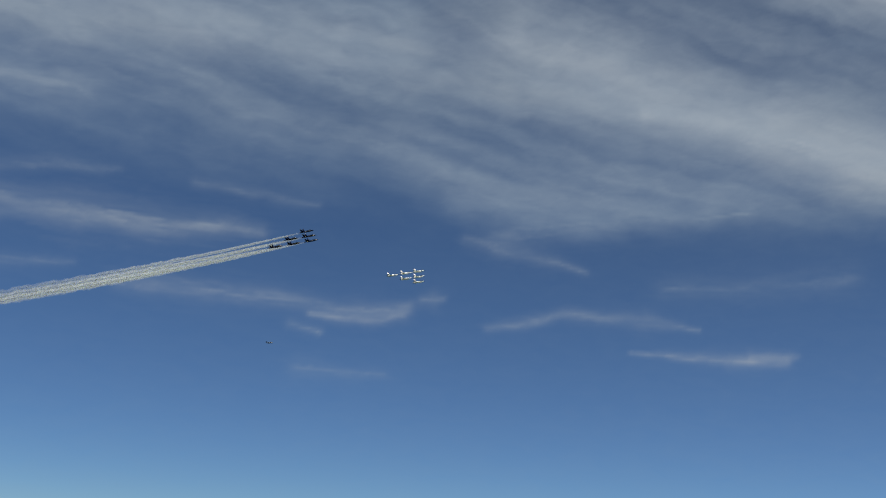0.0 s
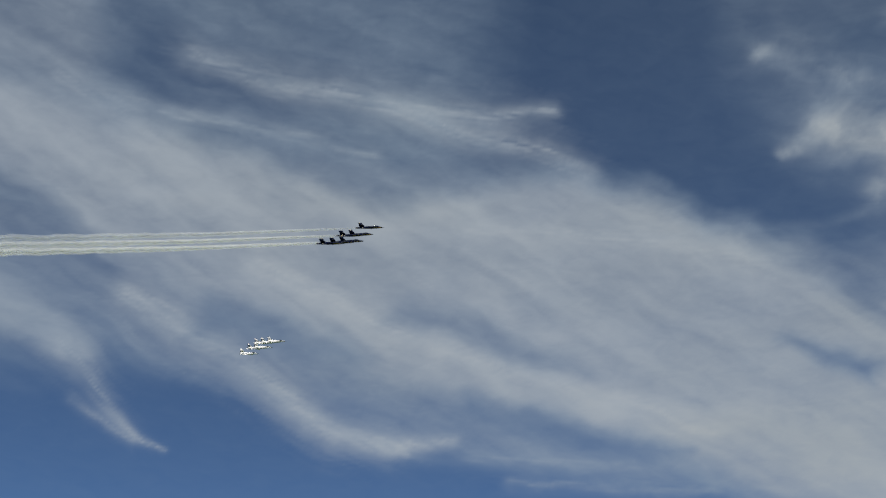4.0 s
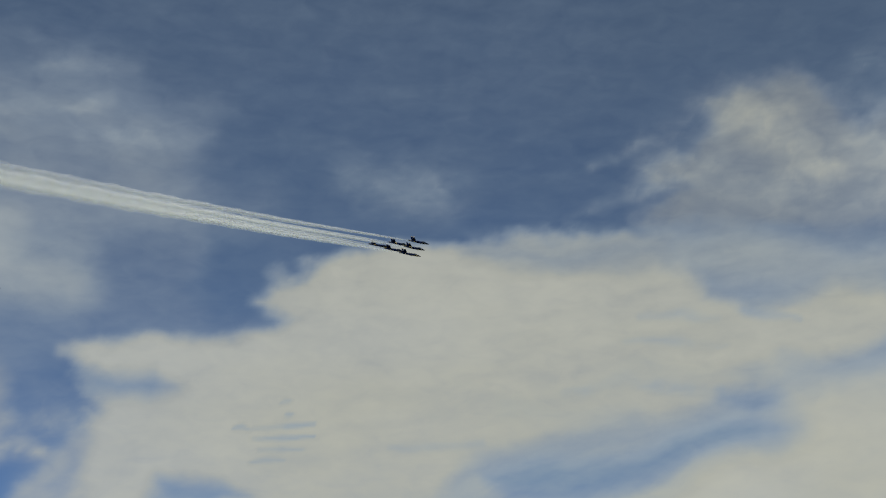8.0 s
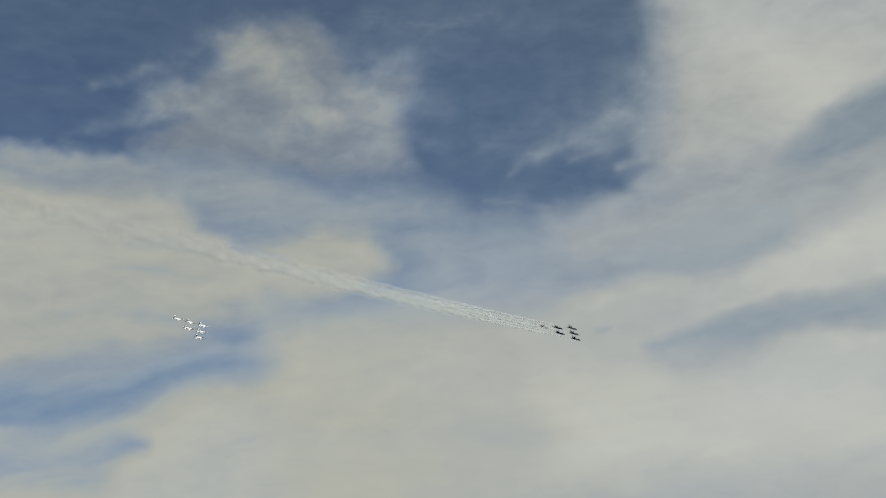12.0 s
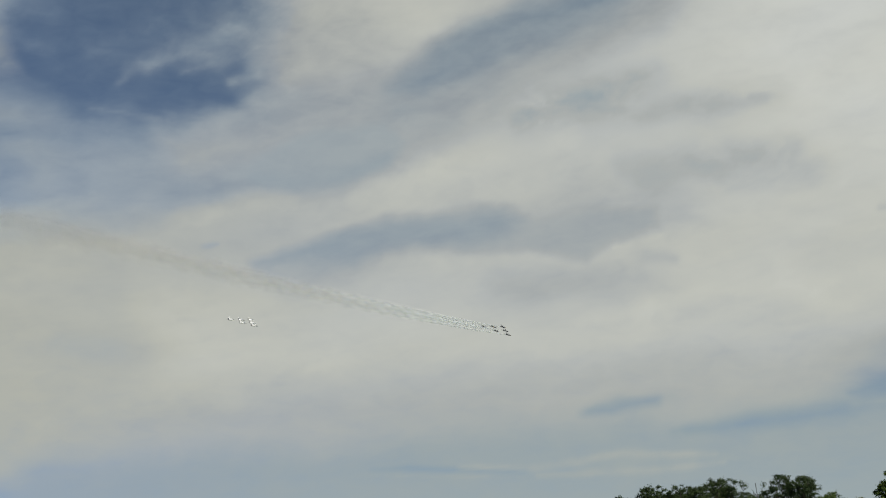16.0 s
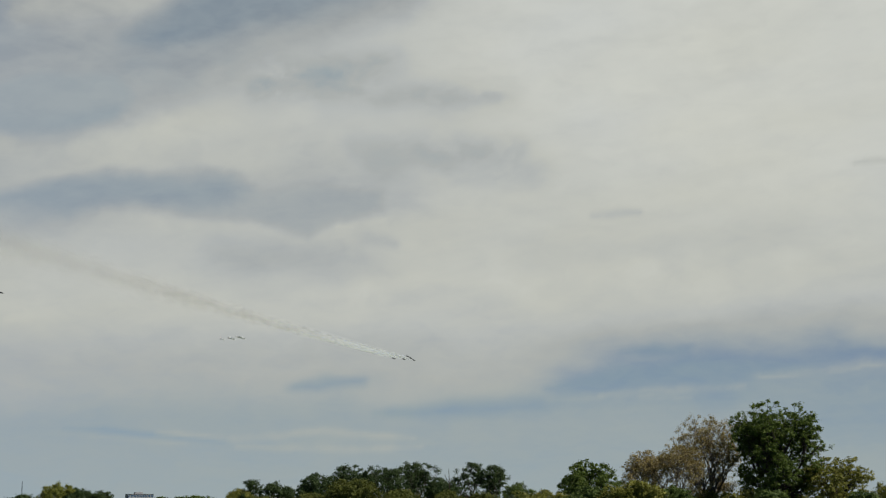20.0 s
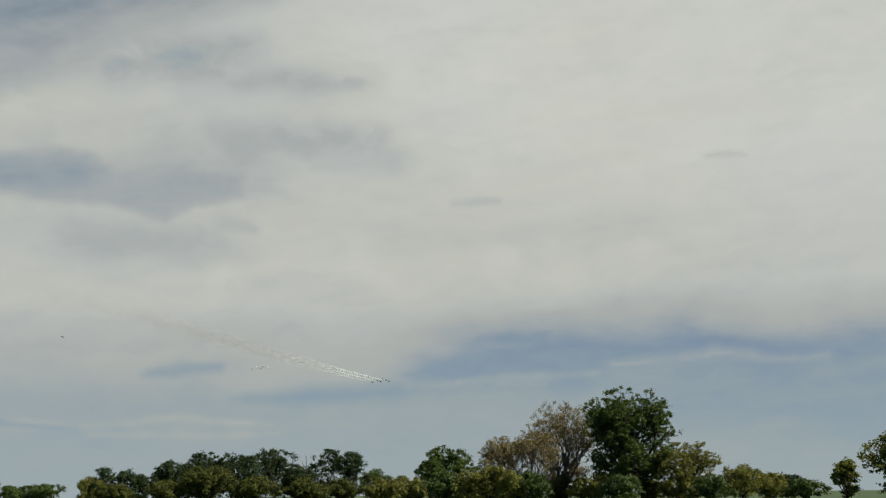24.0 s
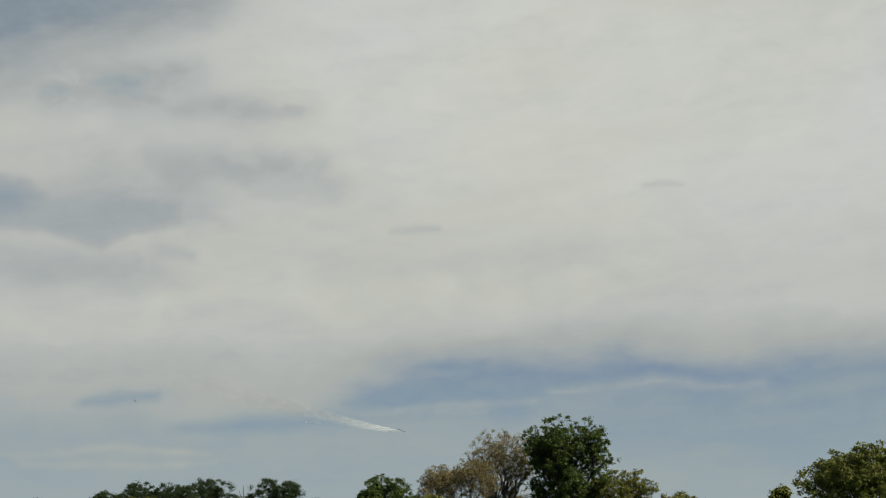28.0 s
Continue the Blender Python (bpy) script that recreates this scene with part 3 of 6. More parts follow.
streak([(105.4, 15.3, 0.73), (100.3, 14.5, 0.88), (95.4, 13.4, 0.88), (90.6, 12.2, 0.98)], 0.5, 0.48, comb=1.2)
streak([(126.6, 17.3, 0.64), (122.2, 15.7, 0.59), (119.0, 14.2, 0.54), (116.8, 12.8, 0.39), (114.6, 12.4, 0.39), (111.7, 12.8, 0.17)], 0.8, 0.48, comb=1.2)
streak([(115.1, 12.5, 0.20), (114.3, 12.3, 0.29), (113.6, 12.6, 0.15)], 0.4, 0.5, comb=0.6)
streak([(111.1, 12.3, 0.34), (106.4, 12.6, 0.39), (102.7, 12.5, 0.34)], 0.3, 0.3, comb=1.2)
streak([(108.7, 11.4, 0.34), (103.8, 11.6, 0.44), (100.1, 11.6, 0.34)], 0.3, 0.3, comb=1.2)
sheet([(123.3, 17.4), (119.3, 17.1), (115.7, 16.3), (116.6, 15.7), (120.1, 16.1), (123.5, 16.3)], 0.55, 0.18, 0.95, lean=-25, comb=1.1)
sheet([(114.1, 18.8), (109.6, 18.1), (105.6, 16.5), (108.1, 16.3), (111.8, 17.3), (114.9, 17.9)], 0.8, 0.3, 0.61, lean=-28, comb=1.1)
sheet([(111.5, 14.9), (106.3, 14.3), (101.5, 13.2), (102.7, 12.7), (107.7, 13.2), (111.8, 14.0)], 0.5, 0.18, 0.68, lean=-22, comb=1.1)
sheet([(97.3, 18.1), (94.8, 17.7), (93.0, 17.1), (93.5, 16.3), (96.0, 17.2)], 0.55, 0.18, 0.53, lean=-25, comb=0.55)
sheet([(119.4, 23.9), (115.4, 23.8), (112.9, 24.8), (111.8, 24.4), (114.7, 22.9), (118.2, 23.0)], 0.55, 0.2, 0.95, lean=-15, comb=1.1)
# broken cloud beyond the bank
sheet([(98.2, 21.9), (91.9, 22.1), (84.7, 20.6), (84.9, 14.7), (90.6, 17.8), (95.1, 20.1)], 0.55, 0.26, 1.14, lean=-25, comb=1.38)
streak([(98.5, 30.0, 0.34), (97.3, 29.5, 0.59), (95.9, 28.6, 0.49)], 0.28, 0.34, comb=0.6)
streak([(97.6, 25.8, 0.20), (96.4, 26.6, 0.39), (95.5, 27.7, 0.39)], 0.26, 0.34, comb=0.6)
streak([(95.7, 26.9, 0.39), (94.0, 26.7, 0.73), (91.9, 25.9, 0.68), (90.4, 25.5, 0.59), (88.1, 25.2, 0.54), (85.2, 24.5, 0.54)], 0.75, 0.52, comb=0.72)
streak([(94.8, 27.1, 1.71), (90.6, 26.8, 1.96), (85.7, 25.2, 2.20)], 0.25, 0.22, comb=0.9)
streak([(92.5, 31.2, 0.39), (90.1, 31.3, 0.59), (86.3, 31.6, 0.64)], 0.35, 0.32, comb=0.6)
streak([(90.1, 30.6, 0.20), (88.8, 30.6, 0.22)], 0.3, 0.34, comb=0.6)
streak([(89.3, 29.3, 0.24), (87.5, 29.4, 0.34)], 0.3, 0.32, comb=0.6)
streak([(89.9, 28.1, 0.15), (88.1, 28.1, 0.20)], 0.22, 0.32, comb=0.6)
streak([(103.5, 22.1, 0.12), (99.6, 22.8, 0.17), (95.7, 22.9, 0.22), (92.6, 23.5, 0.22)], 0.12, 0.24, comb=0.6)
streak([(92.8, 19.6, 0.24), (91.9, 19.6, 0.34), (91.4, 19.9, 0.20)], 0.4, 0.38, comb=0.3)
streak([(88.4, 23.0, 0.44), (87.2, 22.3, 0.73), (85.3, 21.8, 0.73)], 0.6, 0.42, comb=0.6)
streak([(88.3, 23.2, 0.34), (87.3, 23.2, 0.64), (85.3, 22.2, 0.59), (83.6, 22.5, 0.44)], 0.5, 0.4, comb=0.6)
streak([(82.1, 22.8, 0.49), (80.7, 21.6, 0.83), (80.3, 19.5, 0.98), (81.2, 18.3, 0.54)], 0.6, 0.44, comb=0.6)
streak([(85.5, 13.8, 0.83), (83.1, 13.9, 1.12), (79.1, 13.1, 1.71)], 1.6, 0.56, comb=0.9)
streak([(83.8, 16.4, 0.64), (81.7, 16.5, 0.73), (79.0, 16.3, 0.73)], 0.55, 0.4, comb=0.6)
streak([(89.5, 19.3, 0.73), (85.7, 18.0, 0.88), (83.3, 16.5, 0.73)], 0.35, 0.36, comb=0.9)
streak([(90.6, 16.2, 0.73), (86.9, 15.6, 0.83), (84.1, 16.2, 0.64)], 0.4, 0.36, comb=1.2)
# the grey patches behind the flight
sheet([(84.5, 25.0), (73.9, 25.0), (69.0, 24.0), (68.4, 20.5), (70.1, 17.5), (74.4, 16.9), (76.9, 16.3), (80.5, 17.0), (81.8, 19.8), (84.0, 21.5)], 0.32, 0.2, 1.52, comb=0.55)
sheet([(81.5, 21.7), (78.4, 21.4), (76.2, 20.2), (75.7, 18.4), (73.5, 18.1), (70.4, 18.1), (71.1, 17.2), (76.0, 17.0), (79.0, 17.3), (81.0, 18.3)], 0.75, 0.42, 0.91, comb=0.44, into=False)
streak([(92.9, 24.2, 0.64), (89.1, 25.2, 0.64), (86.1, 25.3, 0.54), (83.2, 24.9, 0.44), (79.2, 24.6, 0.24)], 0.45, 0.36, comb=0.9)
streak([(78.4, 24.6, 0.29), (76.8, 25.0, 0.49), (74.9, 24.9, 0.49), (72.5, 25.6, 0.29)], 0.3, 0.34, comb=0.6)
streak([(75.9, 26.7, 0.34), (74.0, 26.9, 0.49), (71.5, 27.1, 0.34)], 0.2, 0.28, comb=0.6)
streak([(73.8, 23.9, 0.44), (71.1, 24.1, 0.64), (68.7, 23.9, 0.39)], 0.2, 0.28, comb=0.6)
streak([(61.6, 23.1, 0.49), (58.6, 22.7, 0.64), (56.0, 23.1, 0.49)], 0.16, 0.2, comb=0.6)
streak([(92.2, 20.4, 0.98), (88.3, 19.8, 1.47), (83.8, 19.6, 1.47)], 0.25, 0.18, comb=0.6)
sheet([(84.4, 27.0), (74.1, 27.1), (68.4, 25.5), (68.1, 20.1), (72.8, 17.0), (79.1, 17.8), (82.4, 21.7)], 0.42, 0.3, 1.89, comb=0.88, into=False)
sheet([(77.9, 20.0), (65.1, 21.8), (64.4, 18.1), (71.6, 16.8), (74.5, 13.4), (77.7, 14.2), (80.3, 17.0)], 0.3, 0.26, 1.89, comb=0.88, into=False)
streak([(98.3, 30.0, 0.54), (95.7, 29.7, 0.73), (94.2, 28.7, 0.59)], 0.22, 0.3, comb=0.6)
sheet([(92.0, 16.3), (87.1, 16.5), (85.5, 17.2), (83.6, 16.0), (83.0, 14.6), (80.1, 14.7), (77.6, 14.6), (75.7, 13.4), (75.3, 11.8), (76.2, 9.2), (90.6, 8.2)], 1, 0.43, 0.68, stir=0.9, comb=0.88)
sheet([(91.5, 13.7), (88.8, 13.8), (85.9, 13.1), (84.4, 13.3), (84.4, 12.4), (86.4, 11.7), (88.6, 12.4), (91.3, 12.4)], 0.6, 0.18, 0.83, comb=0.55)
sheet([(91.1, 10.8), (88.3, 10.4), (87.5, 9.6), (90.8, 9.1)], 0.35, 0.15, 0.83, comb=0.55)
streak([(78.2, 15.0, 0.24), (77.5, 15.3, 0.54), (76.7, 15.1, 0.24)], 0.8, 0.45, comb=0.3, stir=0.2)
streak([(75.8, 10.5, 0.34), (74.8, 10.9, 0.44), (73.9, 10.7, 0.24)], 0.7, 0.45, comb=0.3, stir=0.2)
streak([(87.0, 16.1, 0.49), (84.8, 15.6, 0.59), (84.0, 14.8, 0.39)], 0.4, 0.42, comb=0.6)
# the great pale cloud
sheet([(72.2, 15.3), (70.1, 16.2), (65.8, 16.3), (64.2, 17.4), (63.6, 18.6), (61.2, 19.5), (59.7, 20.1), (55.7, 20.2), (51.7, 20.3), (48.6, 20.2), (49.9, 9.0), (74.5, 8.8), (72.7, 11.4), (69.0, 14.1), (71.3, 14.7)], 2.1, 0.54, 0.61, stir=0.9, comb=0.44)
sheet([(74.5, 8.8), (73.1, 11.2), (69.3, 13.7), (66.8, 13.7), (68.2, 11.3), (69.2, 9.0)], 0.9, 0.35, 1.33, comb=0.55)
streak([(65.8, 17.6, 0.24), (64.0, 18.1, 0.44), (62.2, 18.9, 0.44)], 0.5, 0.42, comb=0.6)
streak([(73.3, 15.0, 0.29), (70.8, 15.3, 0.49), (68.3, 15.6, 0.49)], 0.6, 0.42, comb=0.6)
streak([(74.6, 11.6, 0.73), (71.7, 12.9, 0.98), (69.3, 14.2, 0.73)], 0.4, 0.36, comb=0.6)
sheet([(72.9, 20.2), (68.4, 20.4), (67.3, 18.3), (64.0, 16.7), (65.2, 16.0), (72.4, 15.6)], 0.42, 0.18, 1.33, comb=0.55)
sheet([(67.7, 20.4), (62.2, 20.5), (63.4, 18.7), (65.3, 17.9), (63.3, 17.4), (64.3, 16.6), (66.9, 16.9), (68.2, 18.3)], 0.3, 0.06, 0.76, comb=0.28)
sheet([(56.5, 10.0), (54.0, 12.3), (49.5, 14.8), (41.4, 15.9), (35.2, 16.7), (30.8, 17.1), (31.3, 13.7), (38.1, 12.3), (41.8, 11.1), (45.5, 10.1), (49.2, 9.6), (50.3, 7.5), (56.5, 7.6)], 1.5, 0.16, 1.14, lean=14, comb=0.88)
sheet([(72.4, 15.4), (67.6, 15.9), (64.2, 16.3), (63.3, 17.1), (65.5, 17.9), (63.4, 18.7), (60.4, 19.6), (56.5, 20.1), (52.6, 20.3), (48.7, 20.3), (46.2, 19.7), (45.7, 18.3), (42.6, 16.7), (38.8, 17.3), (36.0, 16.1), (41.5, 15.3), (46.5, 14.8), (48.5, 14.4), (46.3, 13.7), (48.6, 12.8), (53.6, 11.5), (55.0, 10.4), (55.5, 7.6), (71.6, 7.6)], 2.1, 0.53, 0.64, stir=0.95, comb=0.39)
sheet([(47.7, 21.0), (46.0, 22.0), (46.9, 23.3), (45.9, 24.3), (44.8, 25.8), (43.0, 26.4), (40.4, 26.6), (39.0, 25.7), (37.9, 24.9), (35.8, 24.5), (35.5, 23.2), (35.1, 21.7), (35.6, 20.5), (38.0, 20.1), (41.5, 20.3), (44.8, 20.2)], 0.6, 0.36, 0.68, stir=1.3, comb=0.44)
streak([(47.0, 23.3, 0.64), (45.9, 24.2, 0.83), (44.5, 25.1, 0.83)], 0.3, 0.34, comb=0.3, stir=0.9)
streak([(44.4, 22.4, 0.98), (40.8, 21.8, 1.22), (37.6, 21.3, 0.88)], 0.25, 0.3, comb=0.3, stir=0.8)
streak([(43.6, 25.7, 0.73), (41.9, 24.6, 1.12), (39.9, 23.4, 0.98), (41.3, 22.1, 0.73)], 0.55, 0.46, comb=0.3, stir=0.8)
streak([(38.3, 24.2, 0.83), (36.9, 22.9, 0.98), (36.6, 21.2, 0.73)], 0.35, 0.4, comb=0.3, stir=0.8)
streak([(47.3, 22.6, 0.49), (45.7, 22.7, 0.59), (44.3, 23.6, 0.49)], 0.3, 0.34, comb=0.3, stir=0.8)
streak([(49.6, 23.3, 0.20), (48.6, 23.8, 0.27), (47.5, 24.5, 0.29)], 0.18, 0.28, comb=0.3, stir=0.8)
streak([(34.8, 21.9, 0.24), (33.9, 21.4, 0.32), (33.4, 21.5, 0.24)], 0.18, 0.28, comb=0.3, stir=0.8)
streak([(51.3, 21.1, 0.15), (48.6, 22.1, 0.29), (47.0, 22.5, 0.34)], 0.14, 0.24, comb=0.48)
sheet([(47.1, 20.7), (43.5, 20.4), (38.5, 20.1), (30.4, 19.2), (30.9, 16.3), (35.9, 17.5), (38.5, 17.5), (42.3, 17.4), (46.0, 18.6)], 0.95, 0.2, 0.83, comb=0.66)
streak([(45.4, 16.1, 0.44), (41.9, 16.3, 0.59), (38.1, 16.7, 0.64), (34.5, 16.8, 0.59), (31.3, 16.8, 0.59)], 0.9, 0.55, comb=0.72)
shade([(45.8, 18.2, 0.43), (43.7, 17.8, 0.73), (41.5, 17.6, 0.55)], 0.087, stir=0.9)
streak([(42.6, 16.7, 0.15), (41.1, 16.9, 0.20), (39.0, 17.5, 0.22)], 0.4, 0.7, comb=0.3, stir=0.8)
shade([(51.5, 13.9, 0.15), (49.3, 14.3, 0.24), (47.5, 14.2, 0.15), (44.3, 13.7, 0.15)], 0.087)
streak([(61.3, 23.2, 0.98), (59.2, 22.5, 1.22), (56.5, 21.8, 0.88)], 0.12, 0.2, comb=0.6)
streak([(72.3, 24.0, 0.34), (69.9, 24.1, 0.44), (67.7, 24.6, 0.29)], 0.32, 0.34, comb=0.48)
sheet([(68.8, 9.9), (66.5, 9.8), (65.5, 9.4), (67.1, 8.8), (69.1, 9.0)], 0.9, 0.1, 0.61, comb=0.28)
sheet([(72.3, 14.1), (69.6, 14.2), (68.6, 13.8), (69.9, 13.4), (72.2, 13.4)], 1, 0.14, 0.68, comb=0.28)
# the bright mass above and the sheets below it
sheet([(47.5, 20.6), (43.5, 19.9), (37.3, 18.9), (32.2, 18.0), (27.1, 18.0), (23.3, 18.8), (16.3, 19.9), (16.7, 16.5), (19.1, 16.4), (20.6, 15.5), (23.7, 15.2), (27.4, 15.3), (32.4, 14.3), (36.1, 15.6), (41.2, 16.7), (45.5, 17.5)], 1.15, 0.2, 0.99, lean=8, comb=0.88)
streak([(35.7, 24.1, 2.20), (30.4, 24.5, 2.44), (23.9, 24.8, 1.96)], 0.28, 0.14, comb=0.9)
sheet([(23.4, 28.5), (23.6, 25.2), (23.0, 23.0), (24.3, 21.3), (25.1, 19.9), (23.3, 19.4), (20.8, 19.5), (17.9, 20.1), (13.4, 20.6), (12.4, 26.5)], 1.7, 0.56, 1.29, stir=0.8, lean=35, comb=0.55)
streak([(30.8, 19.9, 0.39), (28.1, 21.1, 0.73), (25.4, 22.2, 0.78), (23.0, 23.5, 0.73)], 0.34, 0.3, comb=0.84, stir=0.6)
streak([(27.6, 17.7, 0.24), (24.5, 18.9, 0.54), (22.0, 19.7, 0.64)], 0.35, 0.32, comb=0.84, stir=0.6)
streak([(34.6, 21.5, 0.29), (33.2, 21.7, 0.29)], 0.2, 0.25, comb=0.3)
sheet([(58.0, 11.0), (53.4, 12.3), (48.6, 13.3), (40.0, 14.0), (36.2, 14.1), (35.0, 13.3), (38.5, 12.3), (42.5, 11.4), (46.9, 10.7), (52.1, 9.5), (57.9, 8.7)], 1.3, 0.2, 1.14, lean=8, comb=0.77)
sheet([(49.7, 9.9), (46.2, 11.1), (40.0, 11.8), (36.2, 13.0), (32.5, 13.2), (30.0, 13.8), (26.1, 15.4), (21.3, 15.2), (19.1, 16.3), (14.1, 16.6), (16.0, 3.6), (57.6, 5.0), (57.7, 7.0), (52.0, 7.4), (47.3, 8.6)], 2.8, 0.55, 0.76, lean=8, comb=0.39)
sheet([(57.9, 8.5), (54.8, 8.3), (51.6, 8.2), (51.3, 7.8), (54.3, 7.8), (57.8, 7.4)], 1.2, 0.06, 0.68, lean=0, comb=0.55)
sheet([(26.0, 11.6), (23.3, 12.4), (20.4, 13.0), (17.2, 13.7), (17.4, 12.0), (21.1, 11.7), (24.1, 11.2)], 1.5, 0.16, 0.83, lean=14, comb=0.66)
shade([(26.0, 16.4, 0.43), (22.4, 16.2, 0.61), (20.0, 16.2, 0.55)], 0.062)
shade([(33.7, 9.1, 0.61), (30.3, 9.1, 0.86), (27.2, 8.7, 0.61)], 0.062)
shade([(27.4, 13.2, 0.12), (27.1, 13.3, 0.15), (26.8, 13.3, 0.09)], 0.124)
# the grey underside that joins them, and blue streaks between the sheets
sheet([(46.9, 20.4), (44.3, 20.6), (40.5, 19.7), (36.8, 19.1), (33.5, 18.4), (28.9, 17.6), (29.1, 16.5), (33.5, 16.7), (37.0, 17.6), (40.8, 17.7), (44.6, 17.9), (47.0, 19.1)], 1.3, 0.31, 0.99, lean=6, comb=1.21)
sheet([(48.8, 19.2), (46.3, 18.8), (45.6, 17.8), (43.6, 17.1), (41.8, 17.4), (39.5, 18.0), (37.3, 17.8), (36.7, 16.4), (38.3, 15.4), (40.4, 14.6), (42.4, 14.6), (44.9, 14.3), (48.6, 15.3), (49.7, 17.6)], 2.1, 0.5, 0.68, stir=0.9, lean=10, comb=0.55)
sheet([(57.4, 15.4), (49.9, 15.4), (44.9, 14.8), (42.7, 14.2), (45.0, 13.1), (47.6, 12.4), (51.3, 12.0), (55.1, 11.1), (57.5, 9.4), (62.3, 8.7), (64.6, 7.6), (64.7, 13.1)], 2.1, 0.5, 0.91, stir=0.7, lean=10, comb=0.66)
sheet([(56.0, 10.6), (52.6, 11.4), (48.1, 12.1), (45.0, 12.7), (41.3, 13.5), (37.4, 15.0), (32.5, 15.8), (29.3, 15.8), (29.6, 14.0), (32.8, 14.0), (36.4, 13.2), (40.2, 12.0), (44.0, 10.8), (47.8, 9.4), (49.2, 6.5), (58.0, 6.9), (57.0, 9.2)], 1.9, 0.32, 1.14, lean=18, comb=2.75)
sheet([(55.1, 10.3), (52.6, 11.0), (48.9, 11.1), (47.6, 11.6), (45.1, 12.3), (41.4, 12.6), (40.8, 12.1), (43.7, 11.5), (47.7, 10.6), (49.5, 9.7), (53.9, 9.6)], 1.15, 0.08, 0.61, stir=0.5, lean=14, comb=2.75)
sheet([(44.7, 13.4), (43.0, 13.7), (39.9, 14.6), (36.2, 15.2), (34.7, 15.3), (37.0, 14.3), (41.0, 13.4), (43.5, 12.9)], 1.4, 0.18, 0.68, stir=0.5, lean=18, comb=2.75)
sheet([(37.0, 18.2), (33.3, 18.0), (30.5, 18.0), (28.9, 17.8), (29.0, 17.2), (32.2, 17.3), (35.8, 17.6)], 1.2, 0.15, 0.61, stir=0.6, lean=6, comb=1.1)
sheet([(46.9, 7.7), (44.2, 9.1), (40.3, 10.9), (36.5, 12.5), (32.8, 13.8), (29.6, 14.0), (31.1, 5.1), (48.0, 6.4)], 2.1, 0.56, 1.29, lean=20, comb=0.55)
sheet([(55.8, 20.4), (52.2, 20.3), (49.5, 20.5), (46.9, 20.4), (46.8, 19.2), (50.7, 19.1), (54.3, 19.4), (56.3, 19.9)], 1.2, 0.32, 0.68, lean=6, comb=1.21)
shade([(51.5, 13.9, 0.18), (48.7, 14.3, 0.34), (46.4, 13.9, 0.31), (44.7, 13.8, 0.18)], 0.124, stir=0.5)
shade([(48.6, 15.8, 0.18), (46.3, 15.9, 0.28), (44.3, 15.7, 0.15)], 0.087, stir=0.5)
shade([(48.2, 17.0, 0.18), (46.2, 17.0, 0.28), (44.7, 16.7, 0.18)], 0.074, stir=0.5)
shade([(43.6, 17.0, 0.24), (42.4, 16.7, 0.31), (41.4, 16.4, 0.18)], 0.112, stir=0.5)
shade([(59.4, 11.5, 0.18), (57.0, 11.6, 0.28), (55.0, 11.7, 0.15)], 0.087, stir=0.5)
shade([(54.0, 13.1, 0.55), (51.0, 12.9, 0.67), (48.5, 12.9, 0.49)], 0.043, stir=0.5)
shade([(66.0, 12.2, 0.09), (65.6, 12.3, 0.15), (65.3, 12.2, 0.09)], 0.149, stir=0.2)
shade([(65.1, 12.3, 0.09), (63.8, 12.4, 0.15), (62.5, 12.5, 0.09)], 0.149, stir=0.2)
shade([(65.2, 11.8, 0.09), (63.9, 11.9, 0.15), (62.5, 12.0, 0.09)], 0.149, stir=0.2)
shade([(64.9, 11.3, 0.09), (64.0, 11.4, 0.15), (63.0, 11.4, 0.09)], 0.149, stir=0.2)
shade([(65.2, 10.8, 0.09), (64.5, 10.9, 0.15), (63.7, 10.9, 0.09)], 0.149, stir=0.2)
shade([(64.0, 13.4, 0.09), (63.8, 13.5, 0.15), (63.6, 13.5, 0.09)], 0.149, stir=0.2)
shade([(63.8, 12.9, 0.09), (63.7, 12.9, 0.15), (63.5, 12.9, 0.09)], 0.149, stir=0.2)
# the blue opening and the bright sheet towards the sun
sheet([(34.4, 26.6), (24.7, 26.7), (26.1, 23.4), (24.9, 20.7), (26.3, 18.9), (29.8, 18.5), (32.8, 18.9), (34.1, 21.0), (34.3, 24.3)], 0.36, 0.06, 1.97, stir=0.8, comb=0.28)
streak([(31.0, 20.3, 0.20), (28.3, 21.4, 0.49), (25.9, 22.3, 0.83), (23.5, 23.1, 0.83)], 0.26, 0.32, comb=1.8, stir=0.7)
streak([(28.1, 20.4, 0.15), (26.3, 21.2, 0.34), (24.4, 21.7, 0.49)], 0.2, 0.34, comb=1.8, stir=0.7)
streak([(27.2, 18.0, 0.20), (25.1, 19.0, 0.44), (23.1, 19.5, 0.49)], 0.4, 0.36, comb=1.8, stir=0.7)
streak([(32.1, 19.2, 0.20), (29.5, 18.5, 0.39), (26.5, 18.3, 0.39)], 0.25, 0.3, comb=1.8)
streak([(37.2, 26.7, 0.49), (34.5, 26.5, 0.64), (31.8, 26.8, 0.49)], 0.16, 0.22, comb=1.8, stir=0.7)
streak([(29.3, 20.8, 0.34), (27.0, 21.8, 0.64), (24.9, 22.7, 0.68), (22.7, 23.5, 0.64)], 0.3, 0.3, comb=0.84, stir=0.6)
streak([(26.5, 18.6, 0.24), (24.5, 19.2, 0.44), (22.6, 19.6, 0.44)], 0.3, 0.34, comb=0.84, stir=0.6)
streak([(31.8, 21.4, 0.39), (29.5, 22.1, 0.59), (27.5, 23.0, 0.49)], 0.12, 0.2, comb=0.84, stir=0.6)
